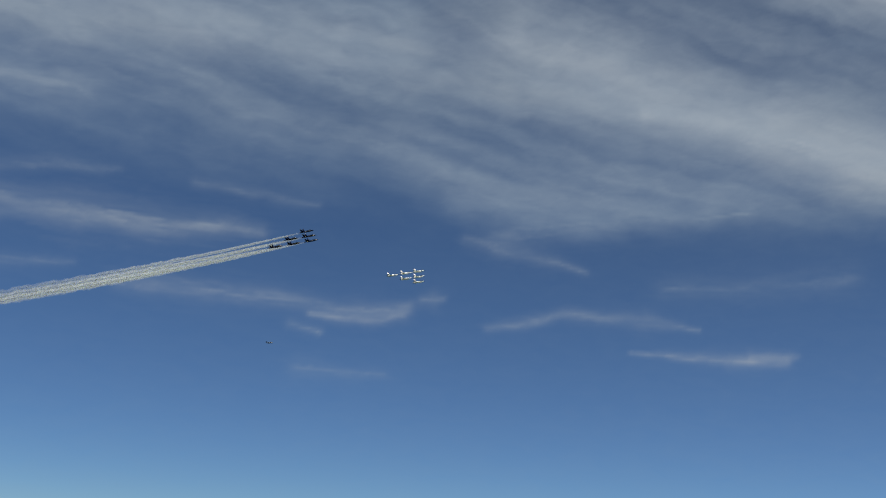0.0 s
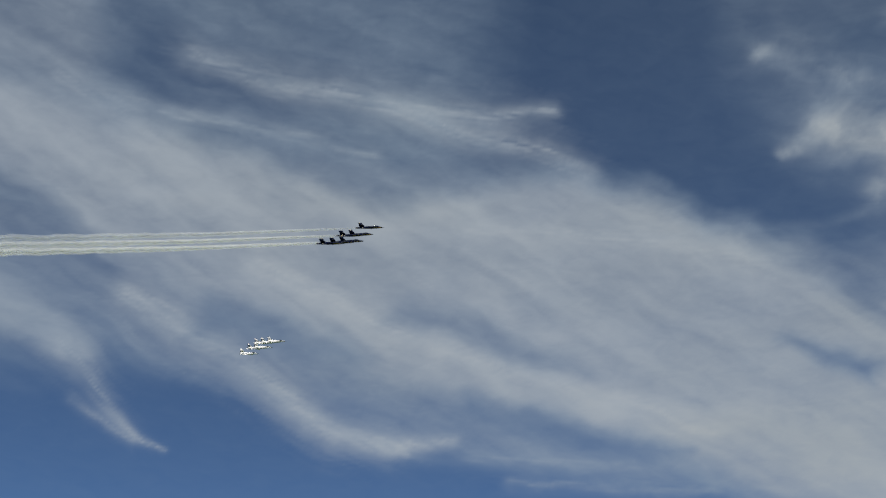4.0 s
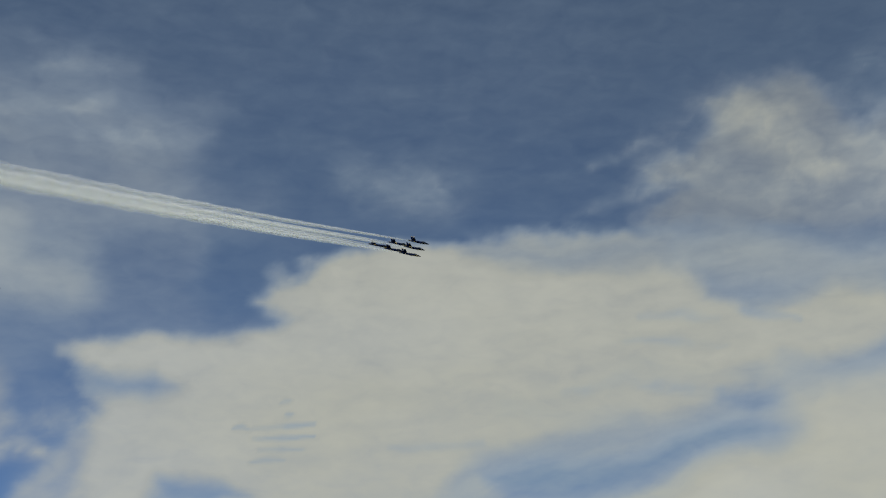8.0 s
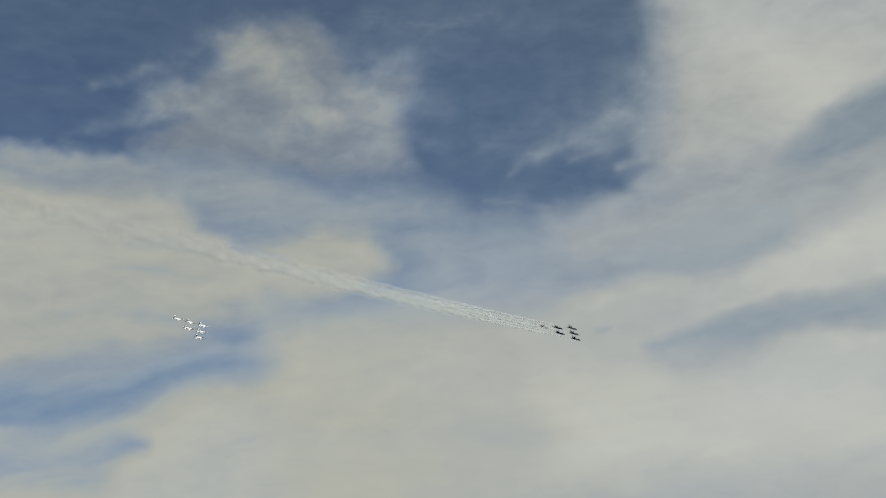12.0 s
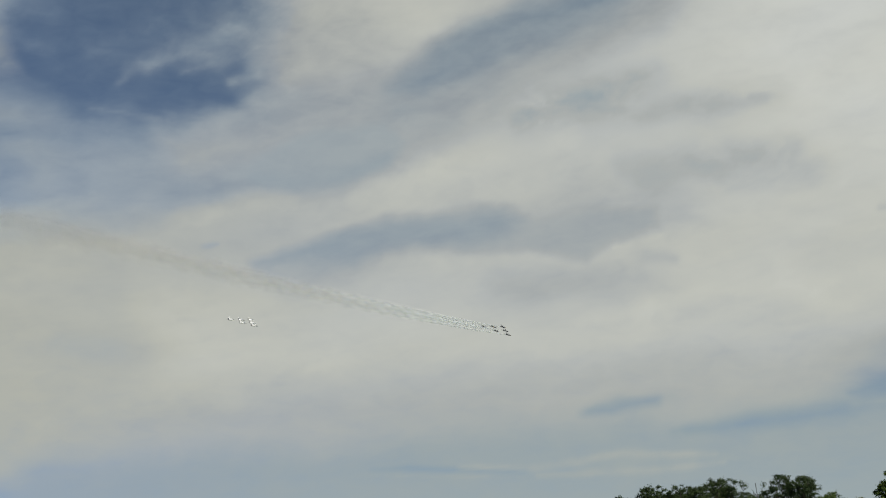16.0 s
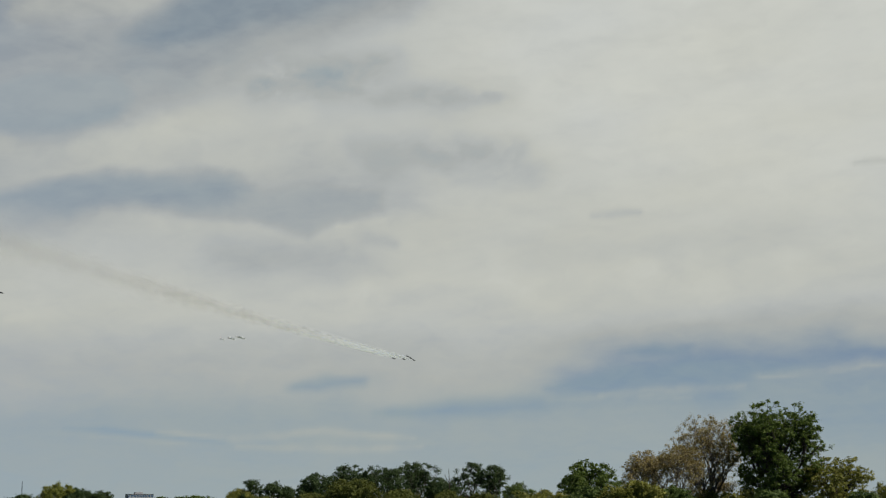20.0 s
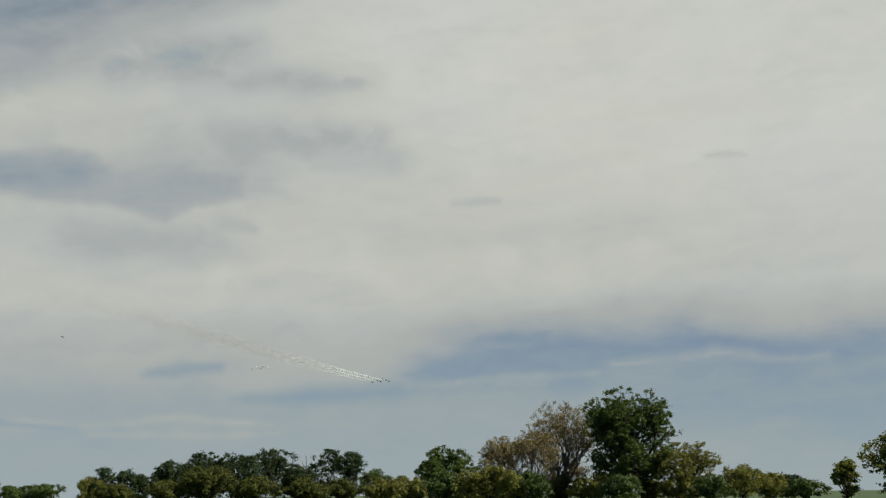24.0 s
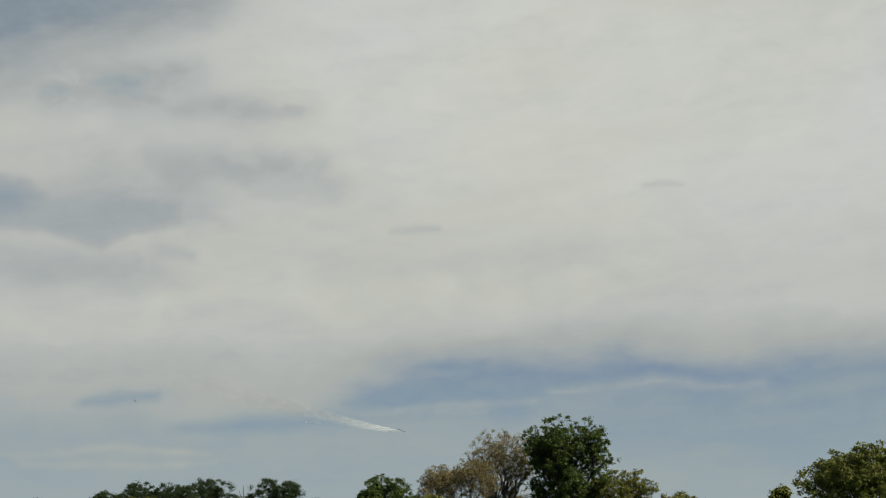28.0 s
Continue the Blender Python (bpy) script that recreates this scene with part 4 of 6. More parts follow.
streak([(26.0, 20.2, 0.20), (24.7, 20.6, 0.24)], 0.35, 0.3, comb=0.3)
sheet([(23.6, 27.9), (23.2, 24.3), (23.9, 21.5), (21.9, 19.8), (19.5, 19.7), (17.4, 20.9), (13.6, 22.9), (8.2, 25.0), (4.8, 26.1)], 1.9, 0.6, 1.74, stir=0.7, lean=35, comb=0.5)
sheet([(18.8, 18.3), (15.6, 20.3), (11.7, 21.4), (7.7, 22.6), (3.9, 23.4), (0.9, 24.3), (-2.2, 24.1), (-0.1, 10.3), (6.7, 10.1), (16.3, 10.9), (23.7, 12.2), (22.1, 13.6), (18.5, 15.9)], 3, 0.63, 1.52, lean=24, comb=0.39)
sheet([(12.2, 28.2), (0.1, 26.3), (0.6, 22.6), (10.0, 24.0), (11.6, 25.5)], 1.9, 0.42, 1.29, lean=25, comb=0.55)
sheet([(34.8, 17.5), (29.1, 17.7), (25.6, 16.9), (25.1, 15.7), (29.1, 14.5), (33.1, 14.6), (35.3, 15.7)], 1.7, 0.3, 1.33, lean=5, comb=0.72)
streak([(28.1, 14.3, 0.49), (24.9, 14.9, 0.64), (19.8, 15.3, 0.59), (15.9, 16.3, 0.64), (12.1, 17.0, 0.59)], 0.8, 0.7, comb=0.6)
sheet([(41.9, 14.1), (33.5, 14.1), (25.1, 14.4), (22.1, 14.3), (25.2, 12.3), (23.8, 10.3), (16.3, 10.4), (6.8, 9.6), (0.1, 9.4), (1.2, 1.4), (41.4, 3.3)], 3, 0.51, 1.71, lean=5, comb=0.33)
sheet([(25.2, 12.4), (21.2, 13.3), (17.3, 13.8), (13.6, 14.2), (6.3, 13.6), (5.3, 12.8), (7.6, 12.6), (9.4, 12.0), (11.1, 11.8), (13.0, 12.7), (16.7, 12.7), (21.2, 12.3)], 2.4, 0.45, 0.64, stir=0.5, lean=8, comb=0.66)
sheet([(24.9, 12.4), (21.2, 13.2), (17.4, 13.6), (16.1, 13.3), (20.7, 12.4)], 1.3, 0.12, 0.68, lean=12, comb=0.55)
streak([(9.1, 12.0, 0.10), (8.2, 12.1, 0.12), (7.4, 12.3, 0.07)], 0.5, 0.85, comb=0.3)
shade([(8.9, 16.8, 0.43), (6.0, 16.7, 0.55), (3.5, 17.1, 0.43)], 0.05)
shade([(33.5, 9.1, 0.49), (31.1, 8.7, 0.61), (27.8, 8.6, 0.43)], 0.062)
shade([(27.5, 13.1, 0.09), (27.2, 13.2, 0.12), (26.9, 13.3, 0.09)], 0.124)
shade([(22.0, 5.6, 0.43), (18.6, 5.5, 0.49), (15.3, 5.5, 0.37)], 0.136)
shade([(11.1, 5.2, 0.18), (9.1, 5.5, 0.34), (7.3, 5.5, 0.24)], 0.236)
shade([(7.6, 4.1, 0.31), (5.6, 4.4, 0.43), (2.9, 4.3, 0.49)], 0.186)
# the bright overcast over the trees
sheet([(20.2, 24.9), (13.2, 22.9), (5.5, 22.6), (-2.4, 26.1), (-31.4, 20.7), (-29.4, 6.4), (-10.7, 7.1), (3.3, 6.4), (10.7, 6.0), (20.3, 6.4), (29.3, 6.2), (29.6, 11.0), (20.5, 11.4), (13.1, 10.6), (9.2, 10.4), (5.7, 12.8), (10.7, 15.7), (15.7, 17.4)], 3.2, 0.66, 2.08, lean=9, comb=0.66)
sheet([(2.8, 26.5), (-31.4, 20.7), (-30.0, 10.8), (-8.9, 12.8), (-0.6, 14.5), (4.3, 18.3)], 3.2, 0.8, 3.41, lean=9, comb=0.55)
sheet([(25.0, 19.3), (18.7, 20.0), (15.5, 21.7), (11.5, 23.0), (7.6, 23.7), (5.2, 23.2), (6.6, 21.3), (11.8, 19.7), (15.8, 18.1), (18.4, 17.1), (22.0, 17.8)], 1.7, 0.46, 1.29, lean=24, comb=1.1)
sheet([(18.5, 19.8), (15.8, 21.5), (11.8, 22.7), (7.8, 23.8), (4.9, 25.0), (3.0, 24.7), (6.2, 23.1), (10.3, 22.0), (14.5, 20.8), (17.5, 19.6)], 1.1, 0.12, 0.68, lean=28, comb=0.88)
streak([(15.5, 22.0, 0.20), (13.3, 22.5, 0.24), (11.5, 22.8, 0.17)], 0.4, 0.34, comb=0.6)
sheet([(29.1, 17.9), (25.0, 18.8), (20.8, 19.9), (16.7, 19.4), (16.3, 18.2), (18.3, 17.1), (18.8, 16.3), (21.0, 16.0), (25.1, 16.2), (28.1, 16.2)], 1.9, 0.46, 1.14, lean=18, comb=0.88)
sheet([(26.3, 16.1), (24.5, 17.1), (22.5, 17.9), (19.1, 18.3), (18.3, 17.3), (18.8, 16.3), (20.1, 15.7), (22.4, 15.3), (24.6, 15.7)], 2.4, 0.33, 0.30, stir=0.55, lean=20, comb=0.33)
shade([(25.1, 16.0, 0.31), (22.6, 15.7, 0.43), (20.2, 16.1, 0.43), (19.1, 16.6, 0.28)], 0.05)
shade([(13.0, 17.7, 0.37), (10.1, 18.8, 0.49), (7.4, 19.2, 0.37)], 0.099)
sheet([(17.8, 20.4), (15.3, 21.7), (10.7, 22.5), (8.6, 22.0), (11.9, 21.0), (15.3, 20.1)], 1.3, 0.25, 0.91, lean=18, comb=0.66)
sheet([(20.5, 13.1), (15.7, 14.2), (10.7, 15.0), (6.6, 14.7), (5.6, 13.7), (7.4, 13.0), (13.2, 13.1), (18.1, 12.6)], 2.4, 0.57, 1.29, lean=9, comb=0.66)
sheet([(16.4, 13.0), (14.7, 13.7), (10.9, 13.9), (7.4, 13.5), (7.5, 12.6), (9.0, 12.4), (10.4, 11.6), (11.7, 12.2), (14.2, 12.5), (16.1, 12.5)], 2.4, 0.43, 0.38, stir=0.5, lean=6, comb=0.5)
sheet([(24.5, 12.2), (21.1, 13.4), (17.8, 14.0), (14.1, 14.2), (13.4, 13.8), (14.1, 13.2), (17.4, 12.6), (20.7, 12.2)], 1.9, 0.27, 0.57, lean=10, comb=0.66)
shade([(12.9, 18.0, 0.49), (10.4, 18.4, 0.67), (8.1, 18.9, 0.43)], 0.136)
shade([(12.4, 17.5, 0.31), (10.1, 17.7, 0.37), (8.4, 17.9, 0.24)], 0.074)
shade([(7.6, 17.4, 0.43), (5.0, 17.7, 0.55), (2.5, 17.6, 0.37)], 0.081)
shade([(8.6, 15.5, 0.61), (4.3, 15.4, 0.73), (1.3, 15.5, 0.49)], 0.081)
shade([(4.4, 14.2, 0.43), (0.9, 14.1, 0.49)], 0.062)
shade([(18.3, 18.7, 0.92), (14.2, 17.9, 1.04), (12.7, 17.2, 0.92)], 0.062)
shade([(-1.9, 12.5, 0.18), (-3.0, 12.6, 0.28), (-4.0, 12.6, 0.15)], 0.087)
shade([(8.2, 11.6, 0.37), (6.9, 11.4, 0.24)], 0.074)
shade([(0.8, 10.2, 0.61), (-5.3, 10.9, 0.73), (-10.3, 11.5, 0.73)], 0.031)
shade([(-13.1, 14.1, 0.09), (-14.1, 14.2, 0.15), (-14.8, 14.1, 0.09)], 0.124)
shade([(-9.7, 16.1, 0.73), (-17.0, 15.9, 0.92)], 0.025)
streak([(2.0, 9.5, 0.49), (-4.0, 9.8, 0.59), (-10.2, 9.9, 0.64)], 1, 0.7, comb=0.3)
streak([(8.2, 9.3, 0.49), (0.4, 9.8, 0.64), (-7.1, 10.6, 0.59)], 1, 0.7, comb=0.3)
shade([(14.0, 18.7, 0.79), (10.4, 18.5, 1.04), (6.7, 19.2, 0.67)], 0.124)
shade([(9.6, 17.1, 0.79), (5.9, 17.5, 1.04), (1.9, 17.8, 0.67)], 0.087)
shade([(7.4, 14.6, 0.79), (3.9, 15.4, 0.92), (0.4, 14.4, 0.67)], 0.087)
streak([(17.4, 15.7, 0.49), (11.6, 16.8, 0.59), (5.9, 16.8, 0.44)], 0.8, 0.74, comb=0.6)
# low down: blue openings, streaks and haze
sheet([(35.4, 4.7), (13.1, 4.9), (1.0, 4.9), (-3.8, 5.0), (-12.7, 4.7), (-29.2, 4.4), (-28.5, -1.2), (34.9, -0.8)], 2.8, 0.23, 1.44, lean=2, comb=0.5)
sheet([(35.6, 6.8), (18.0, 6.9), (5.8, 6.7), (-0.3, 6.8), (-1.5, 6.3), (3.3, 5.9), (15.5, 5.3), (35.4, 4.3)], 2.4, 0.5, 1.52, lean=2, comb=0.33)
sheet([(0.4, 5.1), (-2.0, 5.8), (-5.7, 6.2), (-9.3, 6.0), (-11.2, 5.6), (-8.1, 5.2), (-4.5, 5.3), (-2.0, 5.1)], 1.5, 0.08, 0.34, stir=0.3, lean=3, comb=0.55)
sheet([(-3.0, 6.6), (-4.5, 6.9), (-6.2, 6.7), (-6.0, 6.4), (-4.0, 6.4)], 1.2, 0.1, 0.30, stir=0.3, comb=0.28)
sheet([(-6.9, 5.1), (-10.5, 5.5), (-15.2, 5.0), (-18.7, 5.5), (-20.9, 6.1), (-33.0, 6.8), (-32.5, 2.0), (-19.9, 2.2), (-10.4, 2.6), (-8.3, 4.1)], 1.9, 0.15, 1.06, stir=0.4, lean=4, comb=0.66)
sheet([(-12.5, 7.4), (-16.5, 7.9), (-20.4, 8.1), (-20.3, 7.4), (-16.5, 7.2), (-13.0, 7.1)], 2.4, 0.52, 0.99, lean=4, comb=0.55)
streak([(-8.8, 5.4, 0.20), (-12.9, 5.6, 0.37), (-17.8, 5.6, 0.20)], 0.55, 0.46, comb=1.2, stir=0.5)
streak([(-2.0, 4.8, 0.10), (-4.5, 5.0, 0.20), (-8.1, 5.1, 0.12)], 0.9, 0.5, comb=0.6, stir=0.2)
streak([(0.4, 4.6, 0.10), (-3.2, 4.7, 0.17), (-5.9, 4.7, 0.12)], 0.5, 0.4, comb=0.6, stir=0.2)
shade([(11.4, 5.1, 0.21), (9.8, 5.3, 0.34), (8.1, 5.3, 0.21)], 0.099, stir=0.15)
shade([(7.6, 4.1, 0.24), (3.8, 4.3, 0.37), (-0.1, 4.5, 0.28)], 0.074, stir=0.15)
streak([(16.7, 3.1, 0.10), (13.4, 3.0, 0.15), (10.0, 3.3, 0.15), (6.0, 3.1, 0.10)], 1.6, 0.52, comb=0.6, stir=0.2)
streak([(13.4, 2.7, 0.10), (8.8, 2.6, 0.15), (5.7, 2.7, 0.10)], 1.3, 0.48, comb=0.6, stir=0.2)
sheet([(20.6, 3.3), (19.0, 3.4), (17.2, 3.2), (15.5, 3.0), (14.0, 2.8), (17.4, 3.0), (19.3, 3.2)], 1.9, 0.12, 0.19, stir=0.1, comb=0.28)
streak([(19.5, 3.0, 0.07), (17.9, 2.9, 0.10), (15.5, 2.7, 0.07)], 0.6, 0.45, comb=0.3, stir=0.1)
sheet([(11.2, 5.1), (9.7, 5.4), (8.0, 5.5), (8.2, 5.3), (10.2, 5.0)], 1.5, 0.15, 0.34, stir=0.2, comb=0.28)
sheet([(7.0, 4.2), (4.6, 4.4), (0.5, 4.5), (0.3, 4.1), (4.6, 3.9)], 1.5, 0.12, 0.45, stir=0.2, comb=0.44)
streak([(12.1, 2.6, 0.10), (8.2, 3.1, 0.17), (5.1, 2.8, 0.10)], 0.5, 0.3, comb=0.48, stir=0.2)
clouds = cloud_dome()


# ---- ground ----
def ground_sheet():
    """Grass to the horizon in rings that widen outwards, gently uneven."""
    rings = [0, 2, 5, 10, 20, 35, 60, 100, 160, 250, 380, 560, 800, 1200, 1800, 2600, 3600, 4880]
    verts, faces, n = [(0, 0, 0)], [], 64
    for r in rings[1:]:
        for k in range(n):
            a = 2 * math.pi * k / n
            x, y = r * math.cos(a), r * math.sin(a)
            verts.append((x, y, 0.0 if r < 3 else 0.35 * noise.noise((x / 60, y / 60, 0.3))))
    for k in range(n):
        faces.append((0, 1 + k, 1 + (k + 1) % n))
    for i in range(len(rings) - 2):
        for k in range(n):
            a, b = 1 + i * n + k, 1 + i * n + (k + 1) % n
            faces.append((a, a + n, b + n, b))
    return tagged(mesh_object("ground", verts, faces, GRASS, True), "wide flat field of short green grass", "grass", kind="structure")


ground = ground_sheet()


def at(yaw, distance, z=0.0):
    return Vector((-math.sin(radians(yaw)) * distance, math.cos(radians(yaw)) * distance, z))


# ---- trees ----
def tube(points, r0, r1, sides, verts, faces):
    """A tapering round limb through points, added to verts and faces."""
    base = len(verts)
    last = len(points) - 1
    for i, q in enumerate(points):
        d = (points[min(i + 1, last)] - points[max(i - 1, 0)]).normalized()
        u = d.orthogonal().normalized()
        w = d.cross(u)
        r = r0 + (r1 - r0) * i / last
        for k in range(sides):
            a = 2 * math.pi * k / sides
            verts.append(q + u * (r * math.cos(a)) + w * (r * math.sin(a)))
    for i in range(last):
        for k in range(sides):
            a, b = base + i * sides + k, base + i * sides + (k + 1) % sides
            faces.append((a, b, b + sides, a + sides))


def leaf_cloud(centres, per, spread, size, rng_np, flat=0.75):
    """Small folded leaf sprays round each centre, as one array of verts and faces."""
    n = len(centres) * per
    c = np.repeat(np.array([tuple(q) for q in centres]), per, 0)
    s = np.repeat(np.array(spread), per)[:, None]
    off = rng_np.normal(size=(n, 3)) * 0.55
    off[:, 2] *= flat
    c = c + off * s
    # each leaf faces out of its clump and upwards, with some scatter
    up = 0.9 * off / (np.linalg.norm(off, axis=1, keepdims=True) + 1e-6) + np.array([0, 0, 0.45]) + rng_np.normal(size=(n, 3)) * 0.38
    up /= np.linalg.norm(up, axis=1, keepdims=True)
    a = np.cross(up, rng_np.normal(size=(n, 3)))
    a /= np.linalg.norm(a, axis=1, keepdims=True)
    b = np.cross(up, a)
    k = (size * (0.6 + 0.8 * rng_np.random((n, 1))))
    v = np.stack([c - a * k, c + b * k * 0.62 + up * k * 0.2, c + a * k, c - b * k * 0.62 + up * k * 0.2], 1).reshape(-1, 3)
    i = np.arange(n)[:, None] * 4
    # folded along the midrib
    f = np.concatenate([i + np.array([[0, 2, 1]]), i + np.array([[0, 3, 2]])], 0)
    return v, f


def quick_mesh(name, v, f, mat, parent, label=""):
    me = bpy.data.meshes.new(name)
    me.vertices.add(len(v))
    me.vertices.foreach_set("co", np.asarray(v, dtype=np.float32).ravel())
    me.loops.add(f.size)
    me.loops.foreach_set("vertex_index", f.ravel().astype(np.int32))
    me.polygons.add(len(f))
    me.polygons.foreach_set("loop_start", np.arange(len(f)) * f.shape[1])
    me.update(calc_edges=True)
    me.materials.append(mat)
    ob = new(name, me)
    ob.parent = parent
    return tagged(ob, label)


def forked_tree(name, yaw, distance, el, half, leaf, label, seed, bark=BARK, stems=6, open_=34.0, levels=4, leaves=26, size=0.2, spread=0.9, low=0.1, trunk_r=None, group="", shape="round", squeeze=1.0, skirt=5, shoots=2):
    """A tree whose top stands el degrees above the eye's level: ascending limbs that fork again and again inside its crown, with leaves round the ends.
    half: half the crown's breadth; skirt: how many limbs spread low; shoots: leafy side shoots on every limb; low: where the crown begins, as a share of the height; shape: how the breadth goes with the height."""
    rng, rnp = random.Random(seed), np.random.RandomState(seed)
    height = EYE + distance * math.tan(radians(el))
    ob = thing(name, Matrix.Translation(at(yaw, distance)) @ pose(0, 0, 0, 0, 0, yaw), label, "tree", group)
    crown = CROWNS[shape]
    r0 = trunk_r or height * 0.013
    tv, tf, centres, spreads = [], [], [], []
    fork = height * low
    tube([Vector((0, 0, -0.3)), Vector((0, 0, fork * 0.5)), Vector((0, 0, fork))], r0 * 2.0, r0 * 1.5, 8, tv, tf)
    part("trunk", (tv, tf), bark, ob)

    def breadth(z):
        return half * float(np.interp((z - fork) / (height - fork), [q[0] for q in crown], [q[1] for q in crown]))

    def grow(start, d, length, r, level, v, f):
        d = d.normalized()
        mid = start + d * length * 0.5
        d2 = (d + Vector((rng.gauss(0, .17), rng.gauss(0, .17), 0.13))).normalized()
        end = mid + d2 * length * 0.5
        room = breadth(end.z)
        past = end.z > height * 0.985 or math.hypot(end.x, end.y) > room
        if past:
            # a limb that reaches the crown's edge ends there
            end = start.lerp(end, 0.55)
            mid = start.lerp(end, 0.5)
        tube([start, mid, end], r, r * 0.62, 5 if level > 2 else 3, v, f)
        if level == 0 or past:
            centres.append(end)
            spreads.append(rng.uniform(0.45, 1.0) * spread)
            if past and level > 1:
                for _ in range(level):
                    side = Vector((rng.gauss(0, 1), rng.gauss(0, 1), rng.gauss(0.1, .6))) * length * 0.18
                    tube([mid, end, end + side], r * 0.4, r * 0.15, 3, v, f)
                    centres.append(end + side)
                    spreads.append(rng.uniform(0.45, 1.0) * spread)
            return
        if level <= 1:
            centres.append(mid)
            spreads.append(rng.uniform(0.35, 0.75) * spread)
        else:
            for _ in range(shoots):
                side = Vector((rng.gauss(0, 1), rng.gauss(0, 1), rng.gauss(0.1, .5))).normalized()
                foot = start.lerp(end, rng.uniform(0.25, 1.0))
                tip = foot + side * height * rng.uniform(0.04, 0.13)
                if math.hypot(tip.x, tip.y) < breadth(tip.z) and tip.z > 0.5:
                    tube([foot, foot.lerp(tip, 0.5) + Vector((0, 0, 0.1)), tip], r * 0.3, r * 0.1, 3, v, f)
                    centres.append(tip)
                    spreads.append(rng.uniform(0.4, 0.95) * spread)
        for _ in range(2 if rng.random() < 0.5 else 3):
            side = Vector((rng.gauss(0, 1), rng.gauss(0, 1), rng.gauss(0, .5)))
            side = (side - d2 * side.dot(d2)).normalized()
            grow(end.lerp(mid, rng.uniform(0, 0.5)), d2 + side * rng.uniform(0.32, 0.8), length * rng.uniform(0.64, 0.86), r * 0.6, level - 1, v, f)

    for k in range(stems + skirt):
        v, f = [], []
        a = 2 * math.pi * (k + rng.random() * 0.6) / stems
        tilt = radians(open_) * (0.2 if k == 0 else rng.uniform(0.45, 1.0)) if k < stems else radians(rng.uniform(58, 84))
        d = Vector((math.sin(tilt) * math.cos(a), math.sin(tilt) * math.sin(a), math.cos(tilt)))
        reach = (height - fork) * (0.36 if levels < 5 else 0.31) if k < stems else half * 0.42
        grow(Vector((0, 0, fork * (1 if k < stems else rng.uniform(0.8, 2.6)))), d, reach * rng.uniform(0.85, 1.1), r0 * (1 if k < stems else 0.6), levels - (k >= stems), v, f)
        part("limb", (v, f), bark, ob)
    v, f = leaf_cloud(centres, leaves, spreads, size, rnp, 0.7 * squeeze)
    quick_mesh("crown", v, f, leaf, ob)
    return ob


# how broad a crown is from its foot to its top
CROWNS = {
    "round": ((0, 0.55), (0.2, 0.9), (0.45, 1.0), (0.7, 0.88), (0.88, 0.6), (1, 0.25)),
    "tall": ((0, 0.5), (0.2, 0.85), (0.4, 0.97), (0.6, 1.0), (0.78, 0.94), (0.9, 0.78), (0.96, 0.6), (1, 0.3)),
    "broad": ((0, 0.8), (0.3, 1.0), (0.6, 0.9), (0.85, 0.55), (1, 0.2)),
}

# the tall pair by the field
forked_tree("oak_tree", -9.25, 250, 4.42, 8.3, LEAF_DARK, "tall broad tree in full dark green leaf at the field's edge", 11, stems=12, open_=33, levels=5, leaves=20, size=0.17, spread=0.62, low=0.12, trunk_r=0.3, shape="tall", skirt=15, shoots=3)
forked_tree("budding_tree", -6.45, 258, 4.0, 6.3, LEAF_BUD, "tall bare-limbed tree with tan spring buds", 23, BARK_PALE, stems=15, open_=36, levels=5, leaves=13, size=0.115, spread=0.6, low=0.08, trunk_r=0.24, shape="tall", skirt=6, shoots=1)
forked_tree("budding_tree", -4.1, 254, 2.6, 5.4, LEAF_BUD, "half-bare tree with tan spring buds", 27, BARK_PALE, stems=10, open_=44, levels=5, leaves=9, size=0.13, spread=0.6, low=0.08, trunk_r=0.18, shoots=1)
forked_tree("budding_tree", -5.3, 247, 2.9, 4.6, LEAF_BUD, "slender half-bare tree with tan buds", 31, BARK_PALE, stems=8, open_=34, levels=5, leaves=8, size=0.13, spread=0.6, low=0.08, trunk_r=0.16, shoots=1)
forked_tree("round_tree", -1.6, 300, 2.0, 7.6, LEAF_DARK, "round dark green tree beside the budding tree", 32, stems=10, open_=58, levels=4, leaves=20, size=0.22, spread=0.75, low=0.08, skirt=8)
forked_tree("yellow_green_tree", -3.4, 235, 1.15, 7.2, LEAF_YELLOW, "low tree with yellow-green young leaves", 33, stems=9, open_=66, levels=4, leaves=18, size=0.19, spread=0.75, low=0.05, shape="broad")
forked_tree("yellow_green_tree", -11.7, 250, 2.15, 6.8, LEAF_YELLOW, "yellow-green young-leaved tree beside the tall dark tree", 34, stems=11, open_=50, levels=4, leaves=13, size=0.17, spread=0.6, low=0.08, squeeze=0.6, skirt=8)
forked_tree("yellow_green_tree", -13.9, 245, 1.1, 5.2, LEAF_YELLOW, "low spreading tree with thin yellow-green leaves", 35, stems=9, open_=64, levels=4, leaves=9, size=0.17, spread=0.6, low=0.1, shape="broad")
forked_tree("yellow_green_tree", -21.3, 200, 2.95, 9.4, LEAF_FRESH, "fresh green tree in young leaf standing apart", 36, stems=13, open_=52, levels=5, leaves=13, size=0.17, spread=0.62, low=0.1, trunk_r=0.2, squeeze=0.75, skirt=9)
forked_tree("yellow_green_tree", -18.05, 205, 1.25, 1.9, LEAF_FRESH, "narrow young yellow-green tree", 37, stems=6, open_=30, levels=4, leaves=14, size=0.17, spread=0.5, low=0.06, skirt=2)
